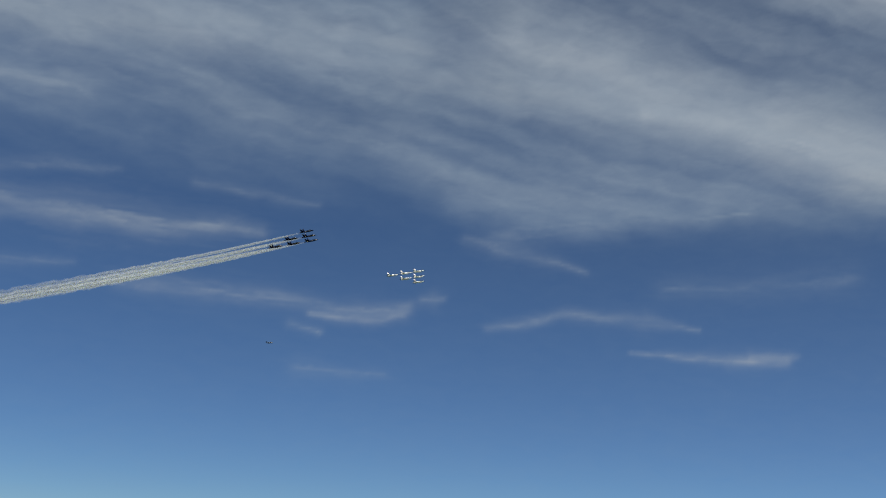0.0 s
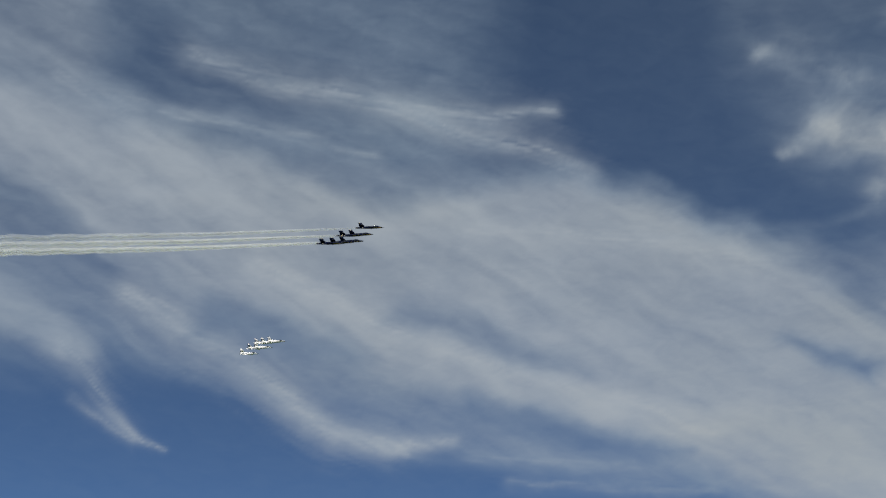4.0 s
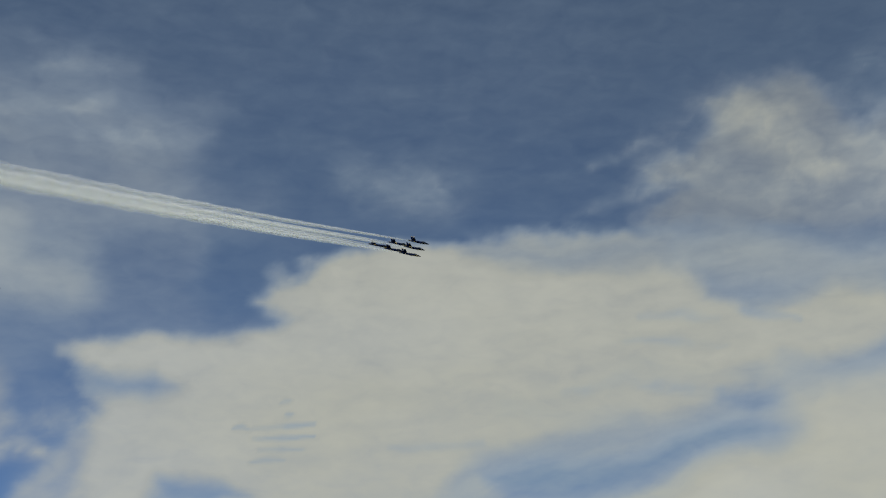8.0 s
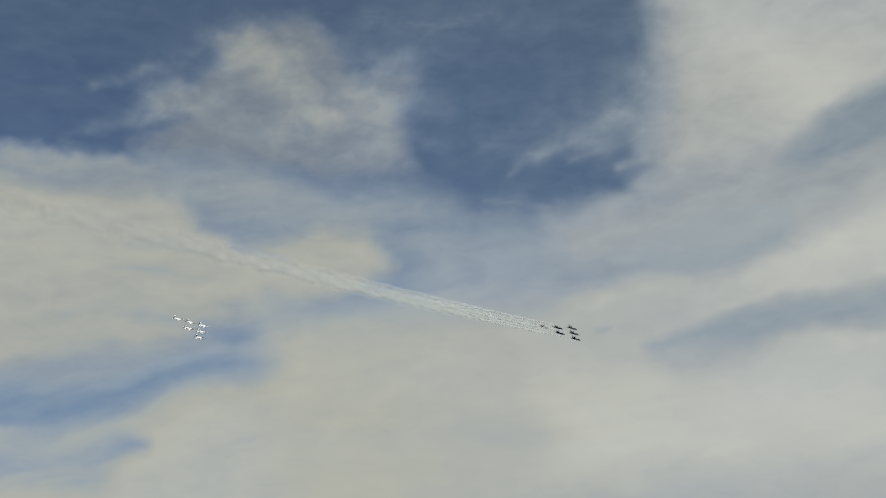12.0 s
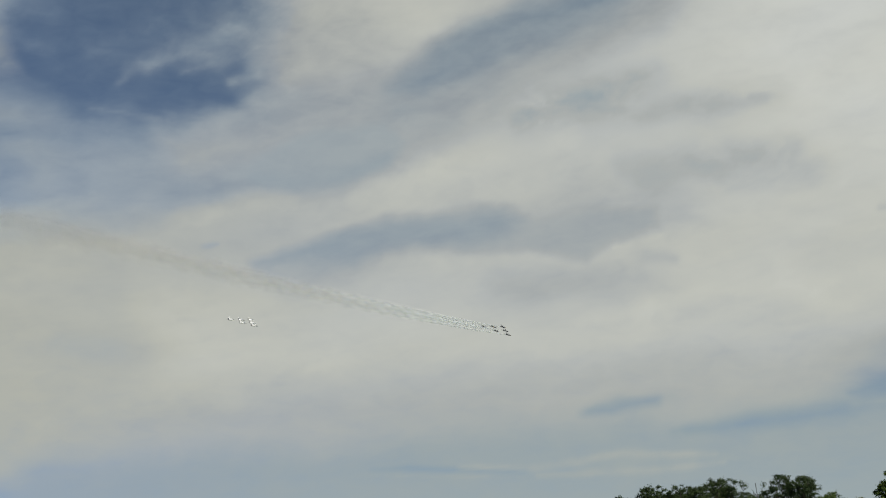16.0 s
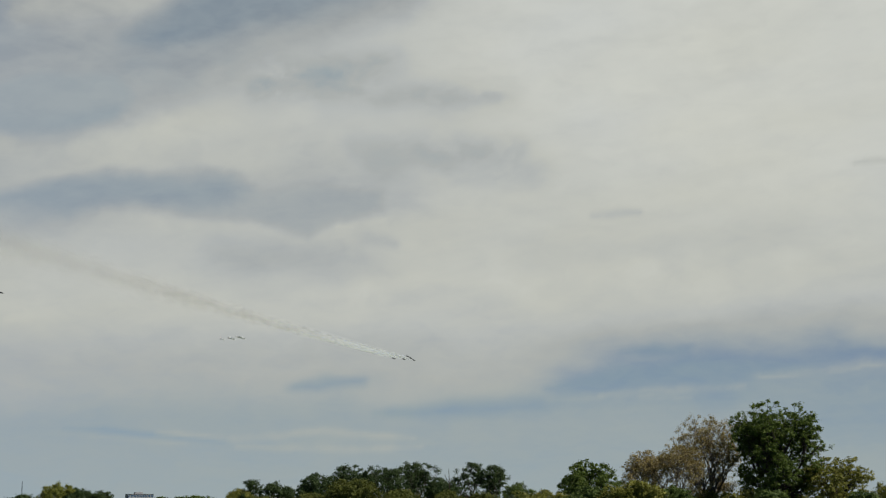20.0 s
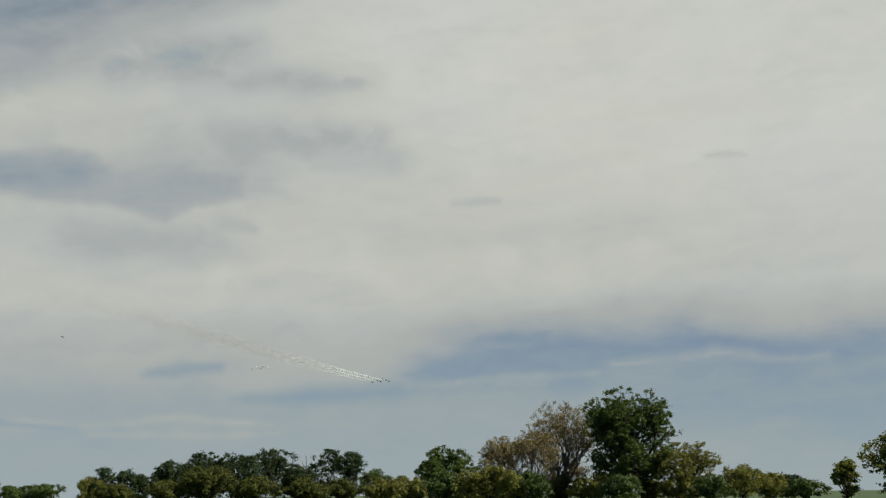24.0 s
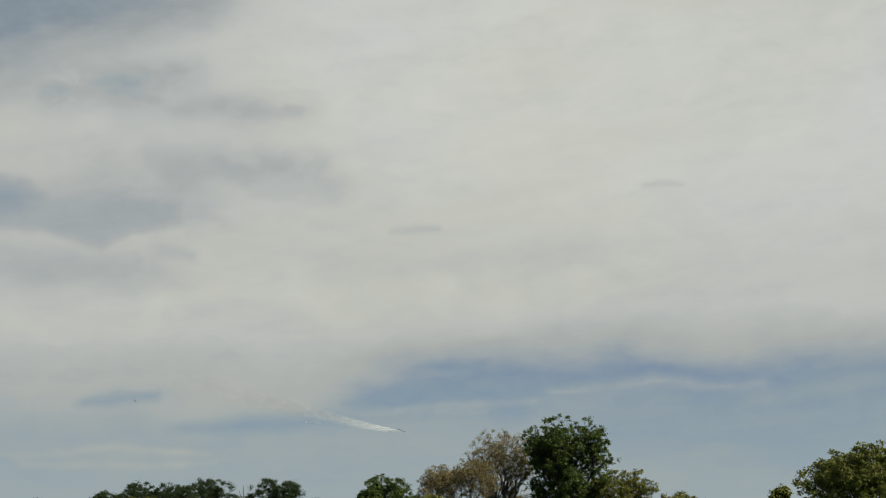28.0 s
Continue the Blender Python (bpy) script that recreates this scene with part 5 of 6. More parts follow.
forked_tree("pine_tree", -15.9, 420, 0.62, 6.0, LEAF_PINE, "dark evergreen tree beyond the field", 38, stems=7, open_=50, leaves=20, size=0.3)
# scrub along the foot of the trees
for k in range(15):
    forked_tree("shrub", -16.4 + 1.25 * k, 238 + 9 * (k % 3), 0.62 + 0.40 * ((k * 7) % 5) / 4, 4.9, LEAF_YELLOW if k % 3 else LEAF_MID, "bushy green shrub at the foot of the trees", 120 + k,
                group="shrubs along the field", stems=7, open_=66, levels=3, leaves=24, size=0.2, spread=0.8, low=0.05, shape="broad", skirt=4)
# the wood along the far side of the field
WOOD = ((2.55, 1.88, 4.6), (3.65, 2.03, 4.2), (4.75, 1.3, 5.2), (5.75, 2.0, 7.4), (7.4, 1.98, 8.2), (8.8, 1.88, 6.8), (10.15, 1.58, 5.6))
for k, (yaw, el, half) in enumerate(WOOD):
    forked_tree("wood_tree", yaw, 400 + 12 * (k % 2), el, half, LEAF_WOOD, "dense dark green tree in the row across the field", 50 + k, group="trees across the field",
                stems=9 if half > 5 else 7, open_=44 if half > 5 else 32, leaves=27, size=0.2, spread=0.9, low=0.08, shape="tall" if k in (0, 1, 3) else "round", skirt=7)
LOW_WOOD = ((12.8, 1.36, 4.2, LEAF_WOOD), (11.9, 1.2, 3.6, LEAF_WOOD), (11.35, .95, 3.0, LEAF_WOOD), (13.3, .9, 4.2, LEAF_YELLOW), (15.2, .58, 8.5, LEAF_MID), (16.4, .5, 7.5, LEAF_MID), (20.7, 1.1, 6.2, LEAF_FRESH),
            (19.9, .95, 5.2, LEAF_WOOD), (22.0, .6, 8, LEAF_WOOD), (18.9, .78, 5.5, LEAF_WOOD), (24.3, .9, 9, LEAF_WOOD), (0.4, .75, 6, LEAF_YELLOW), (17.6, .42, 7, LEAF_WOOD), (1.5, 1.1, 5.5, LEAF_MID))
for k, (yaw, el, half, lf) in enumerate(LOW_WOOD):
    forked_tree("wood_tree", yaw, 430, el, half, lf, "leafy tree low in the row across the field", 70 + k, group="trees across the field", stems=7, open_=52, leaves=21, size=0.215, spread=0.95, low=0.05)
for k, (yaw, el, half) in enumerate(((8.5, 1.4, 8.6), (6.6, 0.85, 7), (4.4, 0.75, 6.5), (10.2, .75, 6.5), (2.9, .7, 5.5), (12.4, .6, 5.5))):
    forked_tree("yellow_green_tree", yaw, 330, el, half, LEAF_OLIVE, "rounded olive-green tree in front of the dark wood", 90 + k, stems=9, open_=62, leaves=20, size=0.21, spread=0.85, low=0.05, shape="broad")


# ---- far buildings ----
def far_block(yaw, distance, width, depth, height, storeys, bays, label):
    ob = thing("office_building", Matrix.Translation(at(yaw, distance)) @ pose(0, 0, 0, 0, 0, yaw + 12), label, "building")
    wall = part("wall", box(-width / 2, width / 2, -depth / 2, depth / 2, -0.5, height, 0.15), CONCRETE, ob, smooth=False)
    part("roof_edge", box(-width / 2 - .3, width / 2 + .3, -depth / 2 - .3, depth / 2 + .3, height + 0.01, height + 0.6, 0.1), GREY, ob, smooth=False)
    part("plant_room", box(-width * .2, width * .12, -depth * .2, depth * .2, height + 0.61, height + 3.2, 0.1), CONCRETE, ob, smooth=False)
    h = height / storeys
    first = None
    for i in range(storeys):
        for j in range(bays):
            x, z = -width / 2 + (j + 0.5) * width / bays, (i + 0.5) * h
            if first is None:
                first = part("window", box(-width / bays * .38, width / bays * .38, -0.09, 0.09, -h * .3, h * .3, 0.02), PANE, ob, smooth=False)
                w = first
            else:
                w = new("window", first.data)
                w.parent = ob
            w.location = (x, -depth / 2 - 0.05, z)
    return ob


far_block(17.43, 1900, 35, 18, 23, 6, 9, "pale flat-roofed office block far beyond the trees")
far_block(12.6, 2100, 26, 16, 12, 3, 8, "low flat-roofed building far beyond the trees")


def mast(yaw, distance, height):
    """A slender lattice tower."""
    ob = thing("radio_mast", Matrix.Translation(at(yaw, distance)), "thin grey lattice radio mast beyond the trees", "mast")
    v, f = [], []
    corner = [Vector((math.cos(a), math.sin(a), 0)) for a in (0, 2.094, 4.189)]
    for q in corner:
        tube([q * 1.2, q * 0.35 + Vector((0, 0, height))], 0.14, 0.07, 5, v, f)
    part("leg_frame", (v, f), GREY, ob)
    v, f = [], []
    steps = 14
    for i in range(steps):
        a, b = i / steps, (i + 1) / steps
        for k in range(3):
            p, q = corner[k] * (1.2 - .85 * a), corner[(k + 1) % 3] * (1.2 - .85 * b)
            tube([p + Vector((0, 0, height * a)), q + Vector((0, 0, height * b))], 0.05, 0.05, 4, v, f)
    part("bracing", (v, f), GREY, ob)
    return ob


mast(22.1, 1500, 33)


def dead_trunk(yaw, distance, height):
    """A bare broken trunk with two stubs."""
    ob = thing("dead_tree", Matrix.Translation(at(yaw, distance)) @ pose(0, 0, 0, 0, 0, yaw), "thin bare dead trunk among the leafy trees", "tree", "")
    v, f = [], []
    tube([Vector((0, 0, -.3)), Vector((.2, 0, height * .5)), Vector((-.1, 0, height))], 0.2, 0.08, 6, v, f)
    part("trunk", (v, f), BARK, ob)
    for x, z in ((-1.3, .72), (1.0, .6)):
        v, f = [], []
        tube([Vector((0, 0, height * z)), Vector((x * .6, 0, height * z + .9)), Vector((x, 0, height * z + 2.2))], 0.12, 0.04, 5, v, f)
        part("limb", (v, f), BARK, ob)
    return ob


dead_trunk(4.46, 396, 13.3)


# ---- the ways flown ----
BLUE_FLIGHT = dict(
    place=(-699.8, -132.9, 305.4), speed=199.5,  # where its leader is at 5 s
    heading=((-2, 32.08), (4, 12.10), (8, -0.28), (12, -7.82), (17, -15.44), (22, -16.91), (28, -17.43)),
    climb=((0, 3.77), (9, 1.28), (18, -1.03), (28, -0.23)),
    bank=((0, 18.63), (3, 22.38), (6, 25.22), (9, 24.23), (12, 25.78), (16, 23.56), (21, 3.07), (28, 2.59)),
    step=(9.02, 11.72, -4.25))  # back, aside and up from one aircraft to the next
WHITE_FLIGHT = dict(
    place=(-913.9, -316.4, 302.3), speed=186.9,  # where its leader is at 5 s
    heading=((-2, 34.88), (4, 17.18), (8, 3.81), (12, -7.58), (17, -17.40), (22, -18.48), (28, -20.49)),
    climb=((0, 3.52), (9, 1.42), (18, -1.18), (28, -0.49)),
    bank=((0, 2.49), (3, 22.66), (6, 32.72), (9, 32.64), (12, 35.72), (16, 19.04), (21, -1.04), (28, 8.55)),
    step=(7.94, 11.53, -2.94))  # back, aside and up from one aircraft to the next


def curve_through(knots, t):
    """A smooth value at t through (time, value) knots, straight beyond both ends."""
    k, v = np.array([q[0] for q in knots], float), np.array([q[1] for q in knots], float)
    n, h = len(k), np.diff(k)
    a, b = np.zeros((n, n)), np.zeros(n)
    a[0, 0] = a[-1, -1] = 1
    for i in range(1, n - 1):
        a[i, i - 1], a[i, i], a[i, i + 1] = h[i - 1], 2 * (h[i - 1] + h[i]), h[i]
        b[i] = 6 * ((v[i + 1] - v[i]) / h[i] - (v[i] - v[i - 1]) / h[i - 1])
    m = np.linalg.solve(a, b)
    i = np.clip(np.searchsorted(k, t) - 1, 0, n - 2)
    x = t - k[i]
    inside = v[i] + x * ((v[i + 1] - v[i]) / h[i] - h[i] * (2 * m[i] + m[i + 1]) / 6) + m[i] / 2 * x ** 2 + (m[i + 1] - m[i]) / (6 * h[i]) * x ** 3
    s0 = (v[1] - v[0]) / h[0] - h[0] * m[1] / 6
    return np.where(t < k[0], v[0] + s0 * (t - k[0]), inside)


TIMES = np.arange(-14.0, 28.01, 0.1)


def flown(flight):
    """Places, headings, climbs and banks of a flight's leader at TIMES."""
    h = np.radians(curve_through(flight["heading"], TIMES))
    c = np.radians(np.where(TIMES < -2, curve_through(flight["climb"], np.array(-2.0)), curve_through(flight["climb"], TIMES)))
    b = curve_through(flight["bank"], TIMES)
    v = flight["speed"] * np.stack([-np.sin(h) * np.cos(c), np.cos(h) * np.cos(c), np.sin(c)], 1)
    way = np.vstack([np.zeros(3), np.cumsum((v[1:] + v[:-1]) * 0.05, 0)])
    five = int(round((5 - TIMES[0]) / 0.1))
    return way - way[five] + np.array(flight["place"]), np.degrees(h), np.degrees(c), b


class Route:
    def __init__(self, flight):
        self.way, self.heading, self.climb, self.bank = flown(flight)
        a, b, c = flight["step"]
        self.slots = [(0, 0, 0), (-b, -a, c), (b, -a, c), (0, -2 * a, 2 * c), (-2 * b, -2 * a, 2 * c), (2 * b, -2 * a, 2 * c)]

    def at(self, t):
        """The leader's pose at t."""
        i = min(max((t - TIMES[0]) / 0.1, 0), len(TIMES) - 1)
        k = min(int(i), len(TIMES) - 2)
        s = i - k
        p = self.way[k] * (1 - s) + self.way[k + 1] * s
        climb, bank, heading = (v[k] * (1 - s) + v[k + 1] * s for v in (self.climb, self.bank, self.heading))
        return pose(*p, climb, bank, heading)

    def slot(self, t, n):
        return self.at(t) @ Matrix.Translation(self.slots[n])


BLUE_ROUTE, WHITE_ROUTE = Route(BLUE_FLIGHT), Route(WHITE_FLIGHT)


# ---- aircraft ----
def twin_tail_jet(label):
    """A twin-engined fighter, 17 m long: nose towards +y."""
    ob = thing("fighter_jet", pose(0, 0, 0), label, "aircraft", "dark blue display team")
    body = ((8.65, .03, .03, -.12), (8.2, .17, .17, -.11), (7.3, .37, .38, -.06), (6.2, .52, .58, 0), (5.0, .60, .70, .04), (3.6, .66, .76, .06), (2.4, .74, .78, .05),
            (1.2, .86, .74, .0), (0, 1.05, .70, -.02), (-1.6, 1.22, .68, -.02), (-3.4, 1.30, .64, 0), (-5.2, 1.24, .58, .02), (-6.4, 1.12, .50, .02), (-7.2, 1.0, .42, .02))
    fuselage = part("fuselage", loft(body, 20, 2.3), BLUE, ob)
    part("nose_cone", loft(((8.72, .02, .02, -.12), (8.3, .165, .165, -.112), (7.75, .30, .305, -.085)), 14), DARKBLUE, ob)
    canopy = ((5.6, .06, .05, .62), (5.1, .30, .32, .62), (4.4, .40, .52, .64), (3.6, .42, .58, .66), (2.8, .38, .48, .66), (2.1, .24, .28, .66), (1.6, .08, .08, .68))
    glass = part("canopy", loft(canopy, 14), CANOPY, ob, "dark glossy canopy")
    part("canopy_frame", loft(((4.52, .415, .545, .642), (4.40, .415, .545, .645)), 14), BLUE, glass)
    part("spine", loft(((2.0, .2, .2, .66), (1.0, .34, .28, .62), (-1.5, .40, .26, .58), (-4.5, .34, .2, .52), (-6.6, .14, .1, .42)), 12), BLUE, ob)
    for side in (1, -1):
        def mine(shape):
            return shape if side > 0 else mirror(shape)
        part("wing", mine(blade(((1.15, .9, .18), (1.25, -3.5, .16)), ((5.85, -1.69, .005), (5.85, -3.25, -.008)), .26, .095, (0, 0, 1))), BLUE, ob)
        part("wing_tip", mine(blade(((5.852, -1.69, .005), (5.852, -3.25, -.008)), ((5.95, -1.75, .0), (5.95, -3.25, -.01)), .09, .07, (0, 0, 1))), GOLD, ob, "yellow wing tip")
        part("flap", mine(plate(((1.5, -3.52, .15), (3.9, -3.42, .09), (3.9, -3.85, .05), (1.5, -4.05, .10)), .09)), BLUE, ob)
        part("leading_edge_extension", mine(plate(((.58, 5.0, .22), (.95, 3.6, .22), (1.35, 2.0, .21), (1.95, .55, .19), (.9, .3, .2)), .12)), BLUE, ob)
        part("tip_rail", mine(loft(((-.9, .03, .03, 0, 5.98), (-1.3, .09, .09, 0, 5.98), (-3.3, .09, .09, 0, 5.98), (-3.6, .04, .04, 0, 5.98)), 8)), BLUE, ob)
        part("stabilator", mine(blade(((1.02, -5.7, .0), (1.02, -7.7, .0)), ((3.35, -7.35, -.05), (3.35, -8.55, -.05)), .14, .06, (0, 0, 1))), BLUE, ob)
        fin = part("tail_fin", mine(blade(((.95, -2.9, .45), (.95, -5.9, .42)), ((1.85, -5.2, 2.85), (1.85, -6.55, 2.85)), .2, .08, (.93, 0, -.37))), BLUE, ob)
        part("fin_tip", mine(blade(((1.853, -5.2, 2.855), (1.853, -6.55, 2.855)), ((1.90, -5.32, 2.97), (1.90, -6.57, 2.97)), .085, .06, (.93, 0, -.37))), GOLD, fin, "yellow fin tip")
        intake = part("intake", mine(loft(((1.55, .40, .46, -.22, 1.12), (.6, .45, .52, -.22, 1.14), (-1.5, .46, .52, -.18, 1.05), (-4.0, .40, .46, -.10, .85), (-6.0, .34, .4, -.05, .7)), 12, 3.0)), BLUE, ob)
        part("intake_mouth", mine(loft(((1.558, .33, .39, -.22, 1.12), (1.50, .33, .39, -.22, 1.12)), 12, 3.0)), DARK, intake)
        nozzle = part("nozzle", mine(loft(((-7.0, .48, .46, .02, .52), (-7.6, .47, .46, .02, .52), (-8.35, .38, .38, .02, .52)), 16)), STEEL, ob, "burnt metal exhaust nozzle")
        part("nozzle_mouth", mine(loft(((-8.30, .31, .31, .02, .52), (-8.358, .31, .31, .02, .52)), 16)), DARK, nozzle)
        # the stripe along the fuselage side, following its skin
        stripe = [(y, w * 1.012 + .004, h * 1.012 + .004, z) for y, w, h, z in body[2:8]]
        part("stripe", mine(loft(stripe, 3, 2.3, (-6, 1.5))), GOLD, ob, "yellow stripe")
        aft = [(y, w * 1.012 + .004, h * 1.012 + .004, z) for y, w, h, z in body[9:12]]
        part("lettering_bar", mine(loft(aft, 3, 2.3, (16, 24))), GOLD, ob, "yellow bar of lettering")
        part("antenna", mine(plate(((.25, 1.6, -.72), (.27, 1.3, -.72), (.27, 1.2, -.95), (.25, 1.4, -.95)), .03)), BLUE, ob)
    return ob


def single_tail_jet(label):
    """A single-engined fighter, 15 m long: nose towards +y."""
    ob = thing("fighter_jet", pose(0, 0, 0), label, "aircraft", "white display team")
    body = ((7.55, .02, .02, .0), (7.0, .14, .14, .02), (6.0, .34, .36, .05), (5.0, .45, .50, .08), (3.8, .52, .60, .08), (2.4, .60, .66, .05), (1.0, .70, .70, 0), (-1.0, .80, .72, -.02),
            (-3.0, .78, .70, 0), (-5.0, .68, .64, .03), (-6.2, .58, .58, .05))
    part("fuselage", loft(body, 18, 2.2), WHITE, ob)
    part("nose_cone", loft(((7.56, .022, .022, 0), (7.02, .146, .146, .02), (6.2, .305, .322, .045)), 14), DARKBLUE, ob, "dark blue nose")
    part("pitot", loft(((8.1, .012, .012, 0), (7.5, .025, .025, 0)), 6), STEEL, ob)
    glass = part("canopy", loft(((5.3, .05, .05, .48), (4.8, .28, .30, .50), (4.0, .40, .56, .52), (3.2, .42, .62, .54), (2.4, .36, .46, .56), (1.5, .18, .22, .60)), 14), CANOPY, ob, "smoked bubble canopy")
    part("canopy_frame", loft(((2.62, .385, .505, .558), (2.5, .375, .49, .56)), 12), WHITE, glass)
    part("spine", loft(((1.9, .14, .16, .62), (.5, .30, .28, .60), (-2.5, .28, .24, .62), (-5.4, .16, .16, .58)), 12), WHITE, ob)
    intake = part("intake", loft(((2.9, .46, .30, -.72), (1.8, .52, .36, -.72), (-.5, .58, .36, -.58), (-3.2, .5, .3, -.4)), 14, 3.0), WHITE, ob)
    part("intake_mouth", loft(((2.908, .38, .22, -.72), (2.86, .38, .22, -.72)), 14, 3.0), DARK, intake)
    part("belly_panel", loft([(y, w * 1.012, h * 1.012, z) for y, w, h, z in body[7:10]], 6, 2.2, (228, 312)), RED, ob, "red belly panel")
    fin = part("tail_fin", blade(((0, -2.9, .65), (0, -6.1, .62)), ((0, -5.6, 3.25), (0, -6.9, 3.25)), .2, .07, (1, 0, 0)), WHITE, ob, "white tail fin with a dark blue band")
    part("fin_band", blade(((0, -4.35, 1.55), (0, -6.38, 1.50)), ((0, -4.85, 2.25), (0, -6.58, 2.20)), .19, .155, (1, 0, 0)), DARKBLUE, fin, "dark blue band")
    part("fin_cap", blade(((0, -5.6, 3.252), (0, -6.9, 3.252)), ((0, -5.75, 3.42), (0, -6.92, 3.42)), .075, .05, (1, 0, 0)), RED, fin, "red fin cap")
    part("rudder", blade(((0, -6.12, .8), (0, -6.6, .8)), ((0, -6.75, 2.9), (0, -7.0, 2.9)), .08, .05, (1, 0, 0)), DARKBLUE, fin)
    part("nozzle", loft(((-6.1, .56, .56, .05), (-6.8, .53, .53, .05), (-7.3, .42, .42, .05)), 16), STEEL, ob, "burnt metal exhaust nozzle")
    part("nozzle_mouth", loft(((-7.26, .35, .35, .05), (-7.306, .35, .35, .05)), 16), DARK, ob)
    for side in (1, -1):
        def mine(shape):
            return shape if side > 0 else mirror(shape)
        part("wing", mine(blade(((.72, 1.3, .02), (.72, -3.6, .02)), ((4.6, -2.0, 0), (4.6, -3.25, 0)), .2, .07, (0, 0, 1))), WHITE, ob)
        part("wing_band", mine(plate(((1.7, -.35, .115), (2.3, -.85, .105), (2.3, -3.0, .06), (1.7, -3.1, .07)), .012)), DARKBLUE, ob, "dark blue band across the wing")
        part("tip_rail", mine(loft(((-1.2, .02, .02, 0, 4.68), (-1.6, .08, .08, 0, 4.68), (-3.8, .08, .08, 0, 4.68), (-4.1, .04, .04, 0, 4.68)), 8)), WHITE, ob)
        part("strake", mine(plate(((.42, 4.4, .22), (.72, 2.6, .2), (1.0, 1.2, .15), (.5, 1.0, .15)), .08)), WHITE, ob)
        part("stabilator", mine(blade(((.72, -4.7, -.02), (.72, -6.9, -.02)), ((2.75, -6.1, -.2), (2.75, -7.1, -.2)), .12, .05, (0, 0, 1))), WHITE, ob)
        part("ventral_fin", mine(blade(((.42, -3.9, -.55), (.42, -5.2, -.5)), ((.75, -4.5, -1.15), (.75, -5.3, -1.15)), .06, .04, (.9, 0, -.4))), WHITE, ob)
    return ob


def chase_jet(label):
    """A small dark straight-winged jet that follows."""
    ob = thing("chase_plane", pose(0, 0, 0), label, "aircraft")
    part("fuselage", loft(((6.4, .04, .04, 0), (5.6, .4, .42, 0), (4.2, .7, .78, .05), (2, .85, .95, .1), (-1.5, .82, .9, .12), (-4.2, .5, .55, .3), (-6.6, .12, .15, .5)), 16), GREY, ob)
    part("windscreen", loft(((4.7, .05, .05, .58), (4.2, .42, .3, .6), (3.4, .5, .36, .68), (2.8, .3, .2, .8)), 12), CANOPY, ob)
    part("tail_fin", blade(((0, -4.2, .7), (0, -6.5, .6)), ((0, -6.2, 3.0), (0, -7.3, 3.0)), .18, .08, (1, 0, 0)), GREY, ob)
    for side in (1, -1):
        def mine(shape):
            return shape if side > 0 else mirror(shape)
        part("wing", mine(blade(((.7, 1.2, -.35), (.7, -1.4, -.35)), ((6.6, -.4, .0), (6.6, -1.5, .0)), .3, .12, (0, 0, 1))), GREY, ob)
        part("tailplane", mine(blade(((.1, -5.9, 2.9), (.1, -7.2, 2.9)), ((2.5, -6.6, 2.95), (2.5, -7.4, 2.95)), .14, .06, (0, 0, 1))), GREY, ob)
        engine = part("engine", mine(loft(((-1.0, .34, .34, .55, 1.25), (-1.4, .42, .42, .55, 1.25), (-3.2, .40, .40, .55, 1.25), (-3.9, .26, .26, .55, 1.25)), 14)), GREY, ob)
        part("engine_mouth", mine(loft(((-.995, .28, .28, .55, 1.25), (-1.05, .28, .28, .55, 1.25)), 14)), DARK, engine)
    return ob


lead_blue = twin_tail_jet("dark blue twin-tailed fighter jet with yellow trim trailing white smoke")
blue_jets = [lead_blue] + [copy_thing(lead_blue, BLUE_ROUTE.slot(0, n)) for n in range(1, 6)]
lead_white = single_tail_jet("white single-tailed fighter jet with dark trim flying in formation")
white_jets = [lead_white] + [copy_thing(lead_white, WHITE_ROUTE.slot(0, n)) for n in range(1, 6)]
chase = chase_jet("small dark grey plane following far behind the formations")
# where the follower is: seconds, x, y, z, heading
CHASE = ((0, -616, -1741, 238, 24), (2.5, -868, -1254, 286, 20), (5, -958, -800, 300, 10), (8, -1000, -300, 312, 2), (11, -990, 215, 322, -5),
         (14, -930, 720, 318, -9), (17, -840, 1233, 302, -11), (19, -802, 1576, 296, -11), (20.5, -738, 1850, 300, -11), (24.5, -645, 2597, 302, -11), (28, -515, 3249, 302, -12))


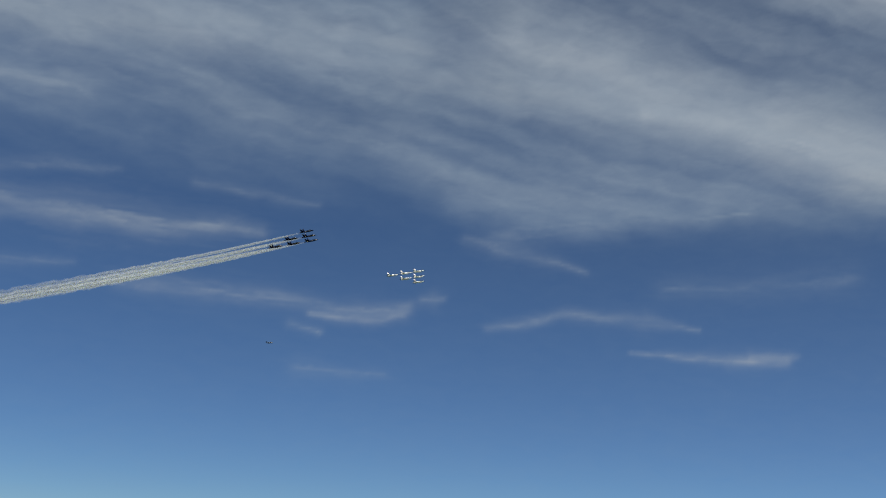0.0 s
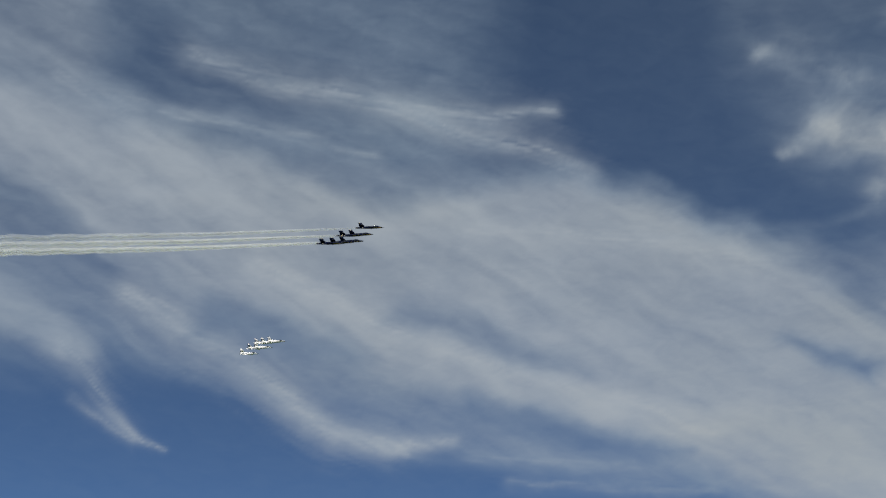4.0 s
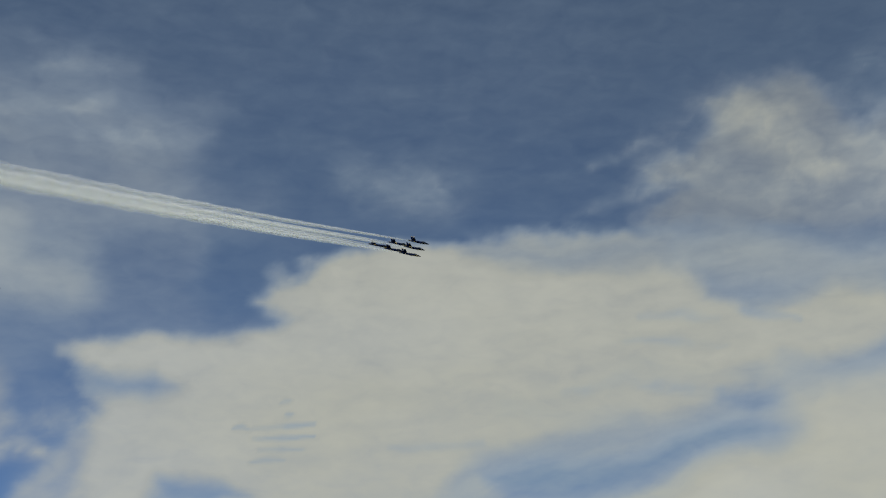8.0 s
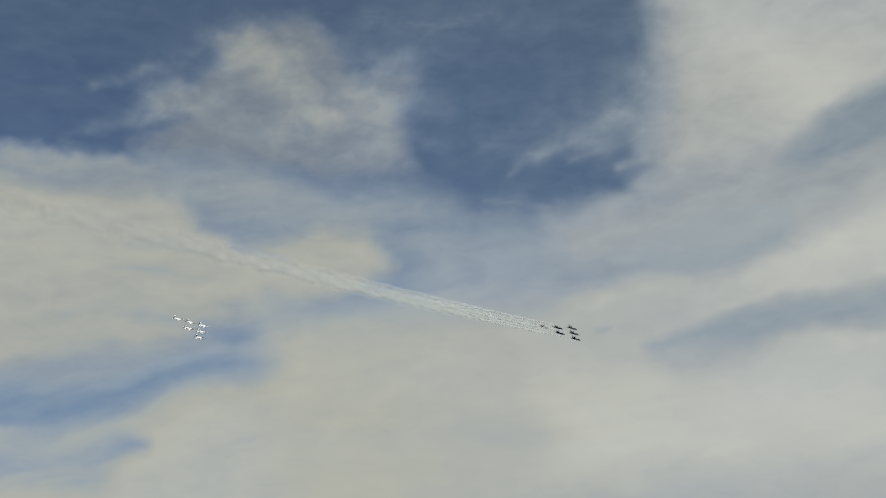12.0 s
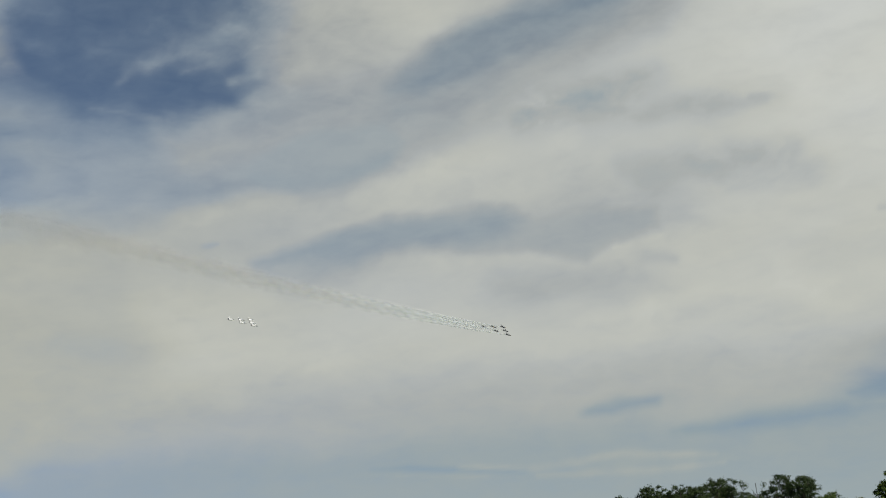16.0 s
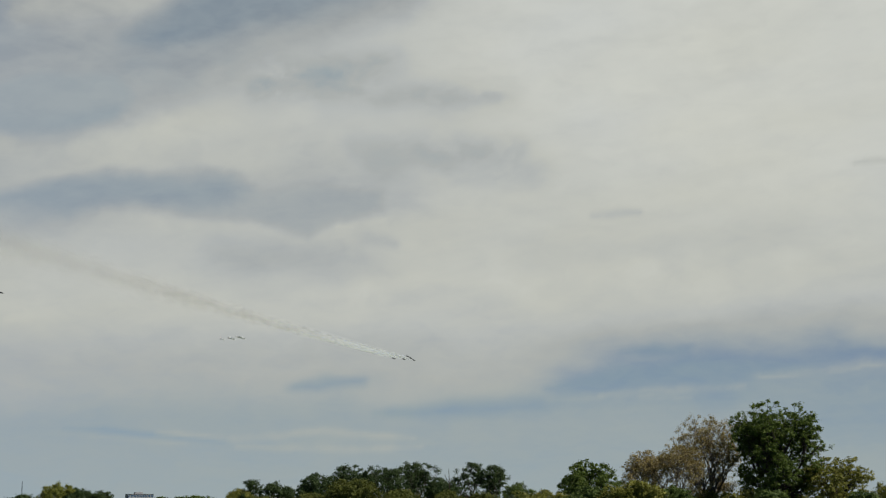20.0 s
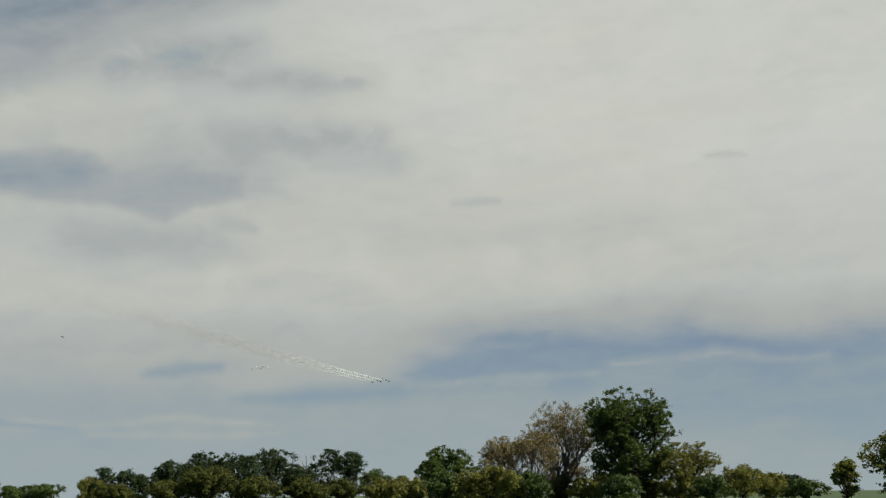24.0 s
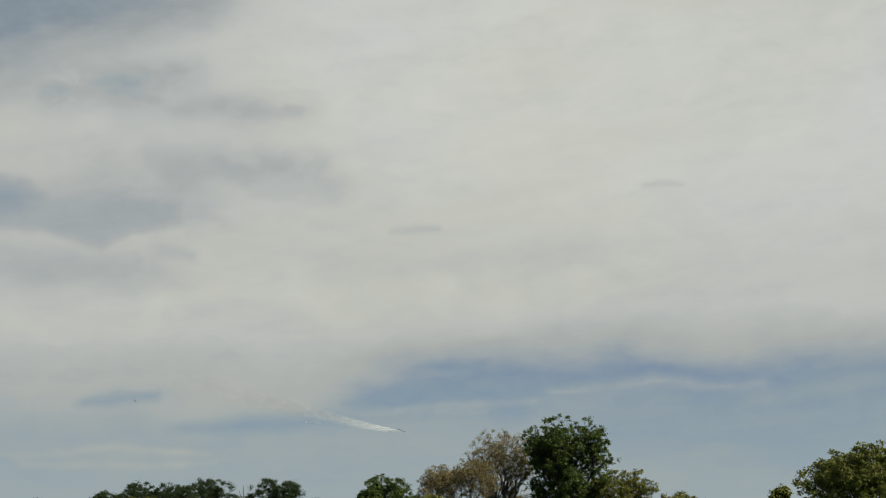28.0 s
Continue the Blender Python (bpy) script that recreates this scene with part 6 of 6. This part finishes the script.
# ---- smoke: each trail is a chain of rigid pieces that follow one another along the way flown ----
def smoke_material():
    """Smoke in nested skins, lit from either side; its points carry how much a skin hides and how stale it is."""
    m = bpy.data.materials.new("smoke")
    m.use_nodes = True
    n, l = m.node_tree.nodes, m.node_tree.links
    b, t, mix, clear, over = n["Principled BSDF"], n.new("ShaderNodeBsdfTranslucent"), n.new("ShaderNodeMixShader"), n.new("ShaderNodeBsdfTransparent"), n.new("ShaderNodeMixShader")
    hides, stale, colour = n.new("ShaderNodeAttribute"), n.new("ShaderNodeAttribute"), n.new("ShaderNodeValToRGB")
    hides.attribute_name, stale.attribute_name = "hides", "stale"
    colour.color_ramp.elements[0].color = (0.82, 0.85, 0.84, 1)
    colour.color_ramp.elements[1].color = (0.66, 0.61, 0.54, 1)
    l.new(stale.outputs["Fac"], colour.inputs["Fac"])
    l.new(colour.outputs["Color"], b.inputs["Base Color"])
    l.new(colour.outputs["Color"], t.inputs["Color"])
    b.inputs["Roughness"].default_value, b.inputs["Specular IOR Level"].default_value = 1.0, 0.0
    mix.inputs["Fac"].default_value = 0.5
    l.new(hides.outputs["Fac"], over.inputs["Fac"])
    l.new(b.outputs[0], mix.inputs[1])
    l.new(t.outputs[0], mix.inputs[2])
    l.new(clear.outputs[0], over.inputs[1])
    l.new(mix.outputs[0], over.inputs[2])
    l.new(over.outputs[0], n["Material Output"].inputs["Surface"])
    return m


SMOKE = smoke_material()
PIECE = 100.0  # metres of trail in one piece
PIECES = 18
SKINS, ROUND = 4, 14
ALONG = np.arange(0, PIECE * PIECES + 1, 0.5)
WIDTH = 0.32 + 0.028 * ALONG ** 0.80 + 10.0 * np.clip((ALONG - 400) / 1000, 0, 1.3) ** 1.5  # radius of the trail by the metres behind the jet
BILLOW = np.concatenate([[0], np.cumsum(0.5 / (0.5 * (WIDTH[1:] + WIDTH[:-1])))])  # the way in billows


def smoke_piece(k):
    """The skins of one stretch of trail, k pieces behind the jet: wider, more ragged and thinner with age."""
    step = 0.8 if k < 3 else 1.6 if k < 8 else 3.2
    back = np.linspace(0, PIECE, int(PIECE / step) + 1)
    behind = k * PIECE + back
    width, billow = np.interp(behind, ALONG, WIDTH), np.interp(behind, ALONG, BILLOW)
    thick = 0.155 * np.clip((behind - 5) / 25, 0, 1) ** 0.7 / (1 + (behind / 350) ** 2.3) * np.clip(1.1 - behind / 1700, 0, 1) + 0.0019 * np.clip((behind - 250) / 300, 0, 1) * np.clip((1800 - behind) / 500, 0, 1)
    age = np.clip((behind - 250) / 800, 0, 1)
    verts, hides, stale = [], [], []
    for s in range(SKINS):
        share = 0.24 + 0.26 * s
        for i in range(len(back)):
            w, u = width[i], billow[i]
            w_free = w * min(1.0, 0.15 + behind[i] / 300)
            cx = w_free * (0.14 * math.sin(u * 0.55 + 1) + 0.08 * math.sin(u * 1.3))
            cz = w_free * (0.14 * math.cos(u * 0.47) + 0.08 * math.cos(u * 1.1 + 2))
            for q in range(ROUND):
                a = 2 * math.pi * q / ROUND
                c, d = math.cos(a), math.sin(a)
                lump = noise.noise((c * 0.9 + 3.1 * s, d * 0.9, u * 0.45)) + 0.4 * noise.noise((c * 1.7, d * 1.7 + 4.7 * s, u * 0.9))
                r = w * share * (1 + (0.06 + 0.3 * min(behind[i] / 500, 1)) * lump)
                verts.append((cx + r * c, -back[i], cz + r * d))
                rag = noise.noise((c * 0.8 + 9.3, d * 0.8 + 2.2 * s, u * 0.45)) + 0.5 * noise.noise((c * 1.7, d * 1.7 + 6.1 + s, u * 1.1))
                hides.append(min(max(thick[i] * (1.0 + (0.08 + 0.92 * age[i]) * rag), 0.0), 0.4))
                stale.append(age[i])
    rings = len(back)
    i = (np.arange(SKINS)[:, None, None] * rings + np.arange(rings - 1)[None, :, None]) * ROUND
    q = np.arange(ROUND)[None, None, :]
    nxt = (q + 1) % ROUND
    f = np.stack([i + q, i + nxt, i + nxt + ROUND, i + q + ROUND], -1).reshape(-1, 4)
    return np.array(verts), f, hides, stale


piece_meshes = []
trails = []
for j in range(6):
    trail = thing("smoke_trail", pose(0, 0, 0), "long white smoke trail streaming behind a blue jet", "smoke", "smoke trails", "stuff")
    pieces = []
    for k in range(PIECES):
        if j == 0:
            v, f, hides, stale = smoke_piece(k)
            ob = quick_mesh("smoke", v, f, SMOKE, trail)
            ob.data.polygons.foreach_set("use_smooth", [True] * len(ob.data.polygons))
            for name, values in (("hides", hides), ("stale", stale)):
                ob.data.attributes.new(name, "FLOAT", "POINT").data.foreach_set("value", np.array(values, dtype=np.float32))
            piece_meshes.append(ob.data)
        else:
            ob = new("smoke", piece_meshes[k])
            ob.parent = trail
        pieces.append(ob)
    trails.append(pieces)


# ---- what moves ----
SINK = 2.5  # metres a second by which the smoke sinks, after the first push down behind the wings


def smoke_at(t, late, n):
    """Where the smoke is that jet n left that many seconds before t."""
    return BLUE_ROUTE.slot(t - late, n).translation - Vector((0, 0, SINK * late + 3.4 * (1 - math.exp(-late / 0.6))))


def along(front, back):
    """A pose at front whose y axis points away from back."""
    y = (front - back).normalized()
    x = y.cross(Vector((0, 0, 1))).normalized()
    return Matrix.Translation(front) @ Matrix((x, y, x.cross(y))).transposed().to_4x4()


def motions():
    for n in range(6):
        walk(blue_jets[n], [(t, BLUE_ROUTE.slot(t, n)) for t in np.arange(0, 28.01, 0.5)])
        walk(white_jets[n], [(t, WHITE_ROUTE.slot(t, n)) for t in np.arange(0, 28.01, 0.5)])
        for k, piece in enumerate(trails[n]):
            late = k * PIECE / BLUE_FLIGHT["speed"]
            walk(piece, [(t, along(smoke_at(t, late, n), smoke_at(t, late + PIECE / BLUE_FLIGHT["speed"], n)) @ pose(0, 0, 0, 0, 61 * n, 0)) for t in np.arange(0, 28.01, 0.5)])
    walk(chase, [(t, pose(x, y, z, 2, 6, h)) for t, x, y, z, h in CHASE])


motions()
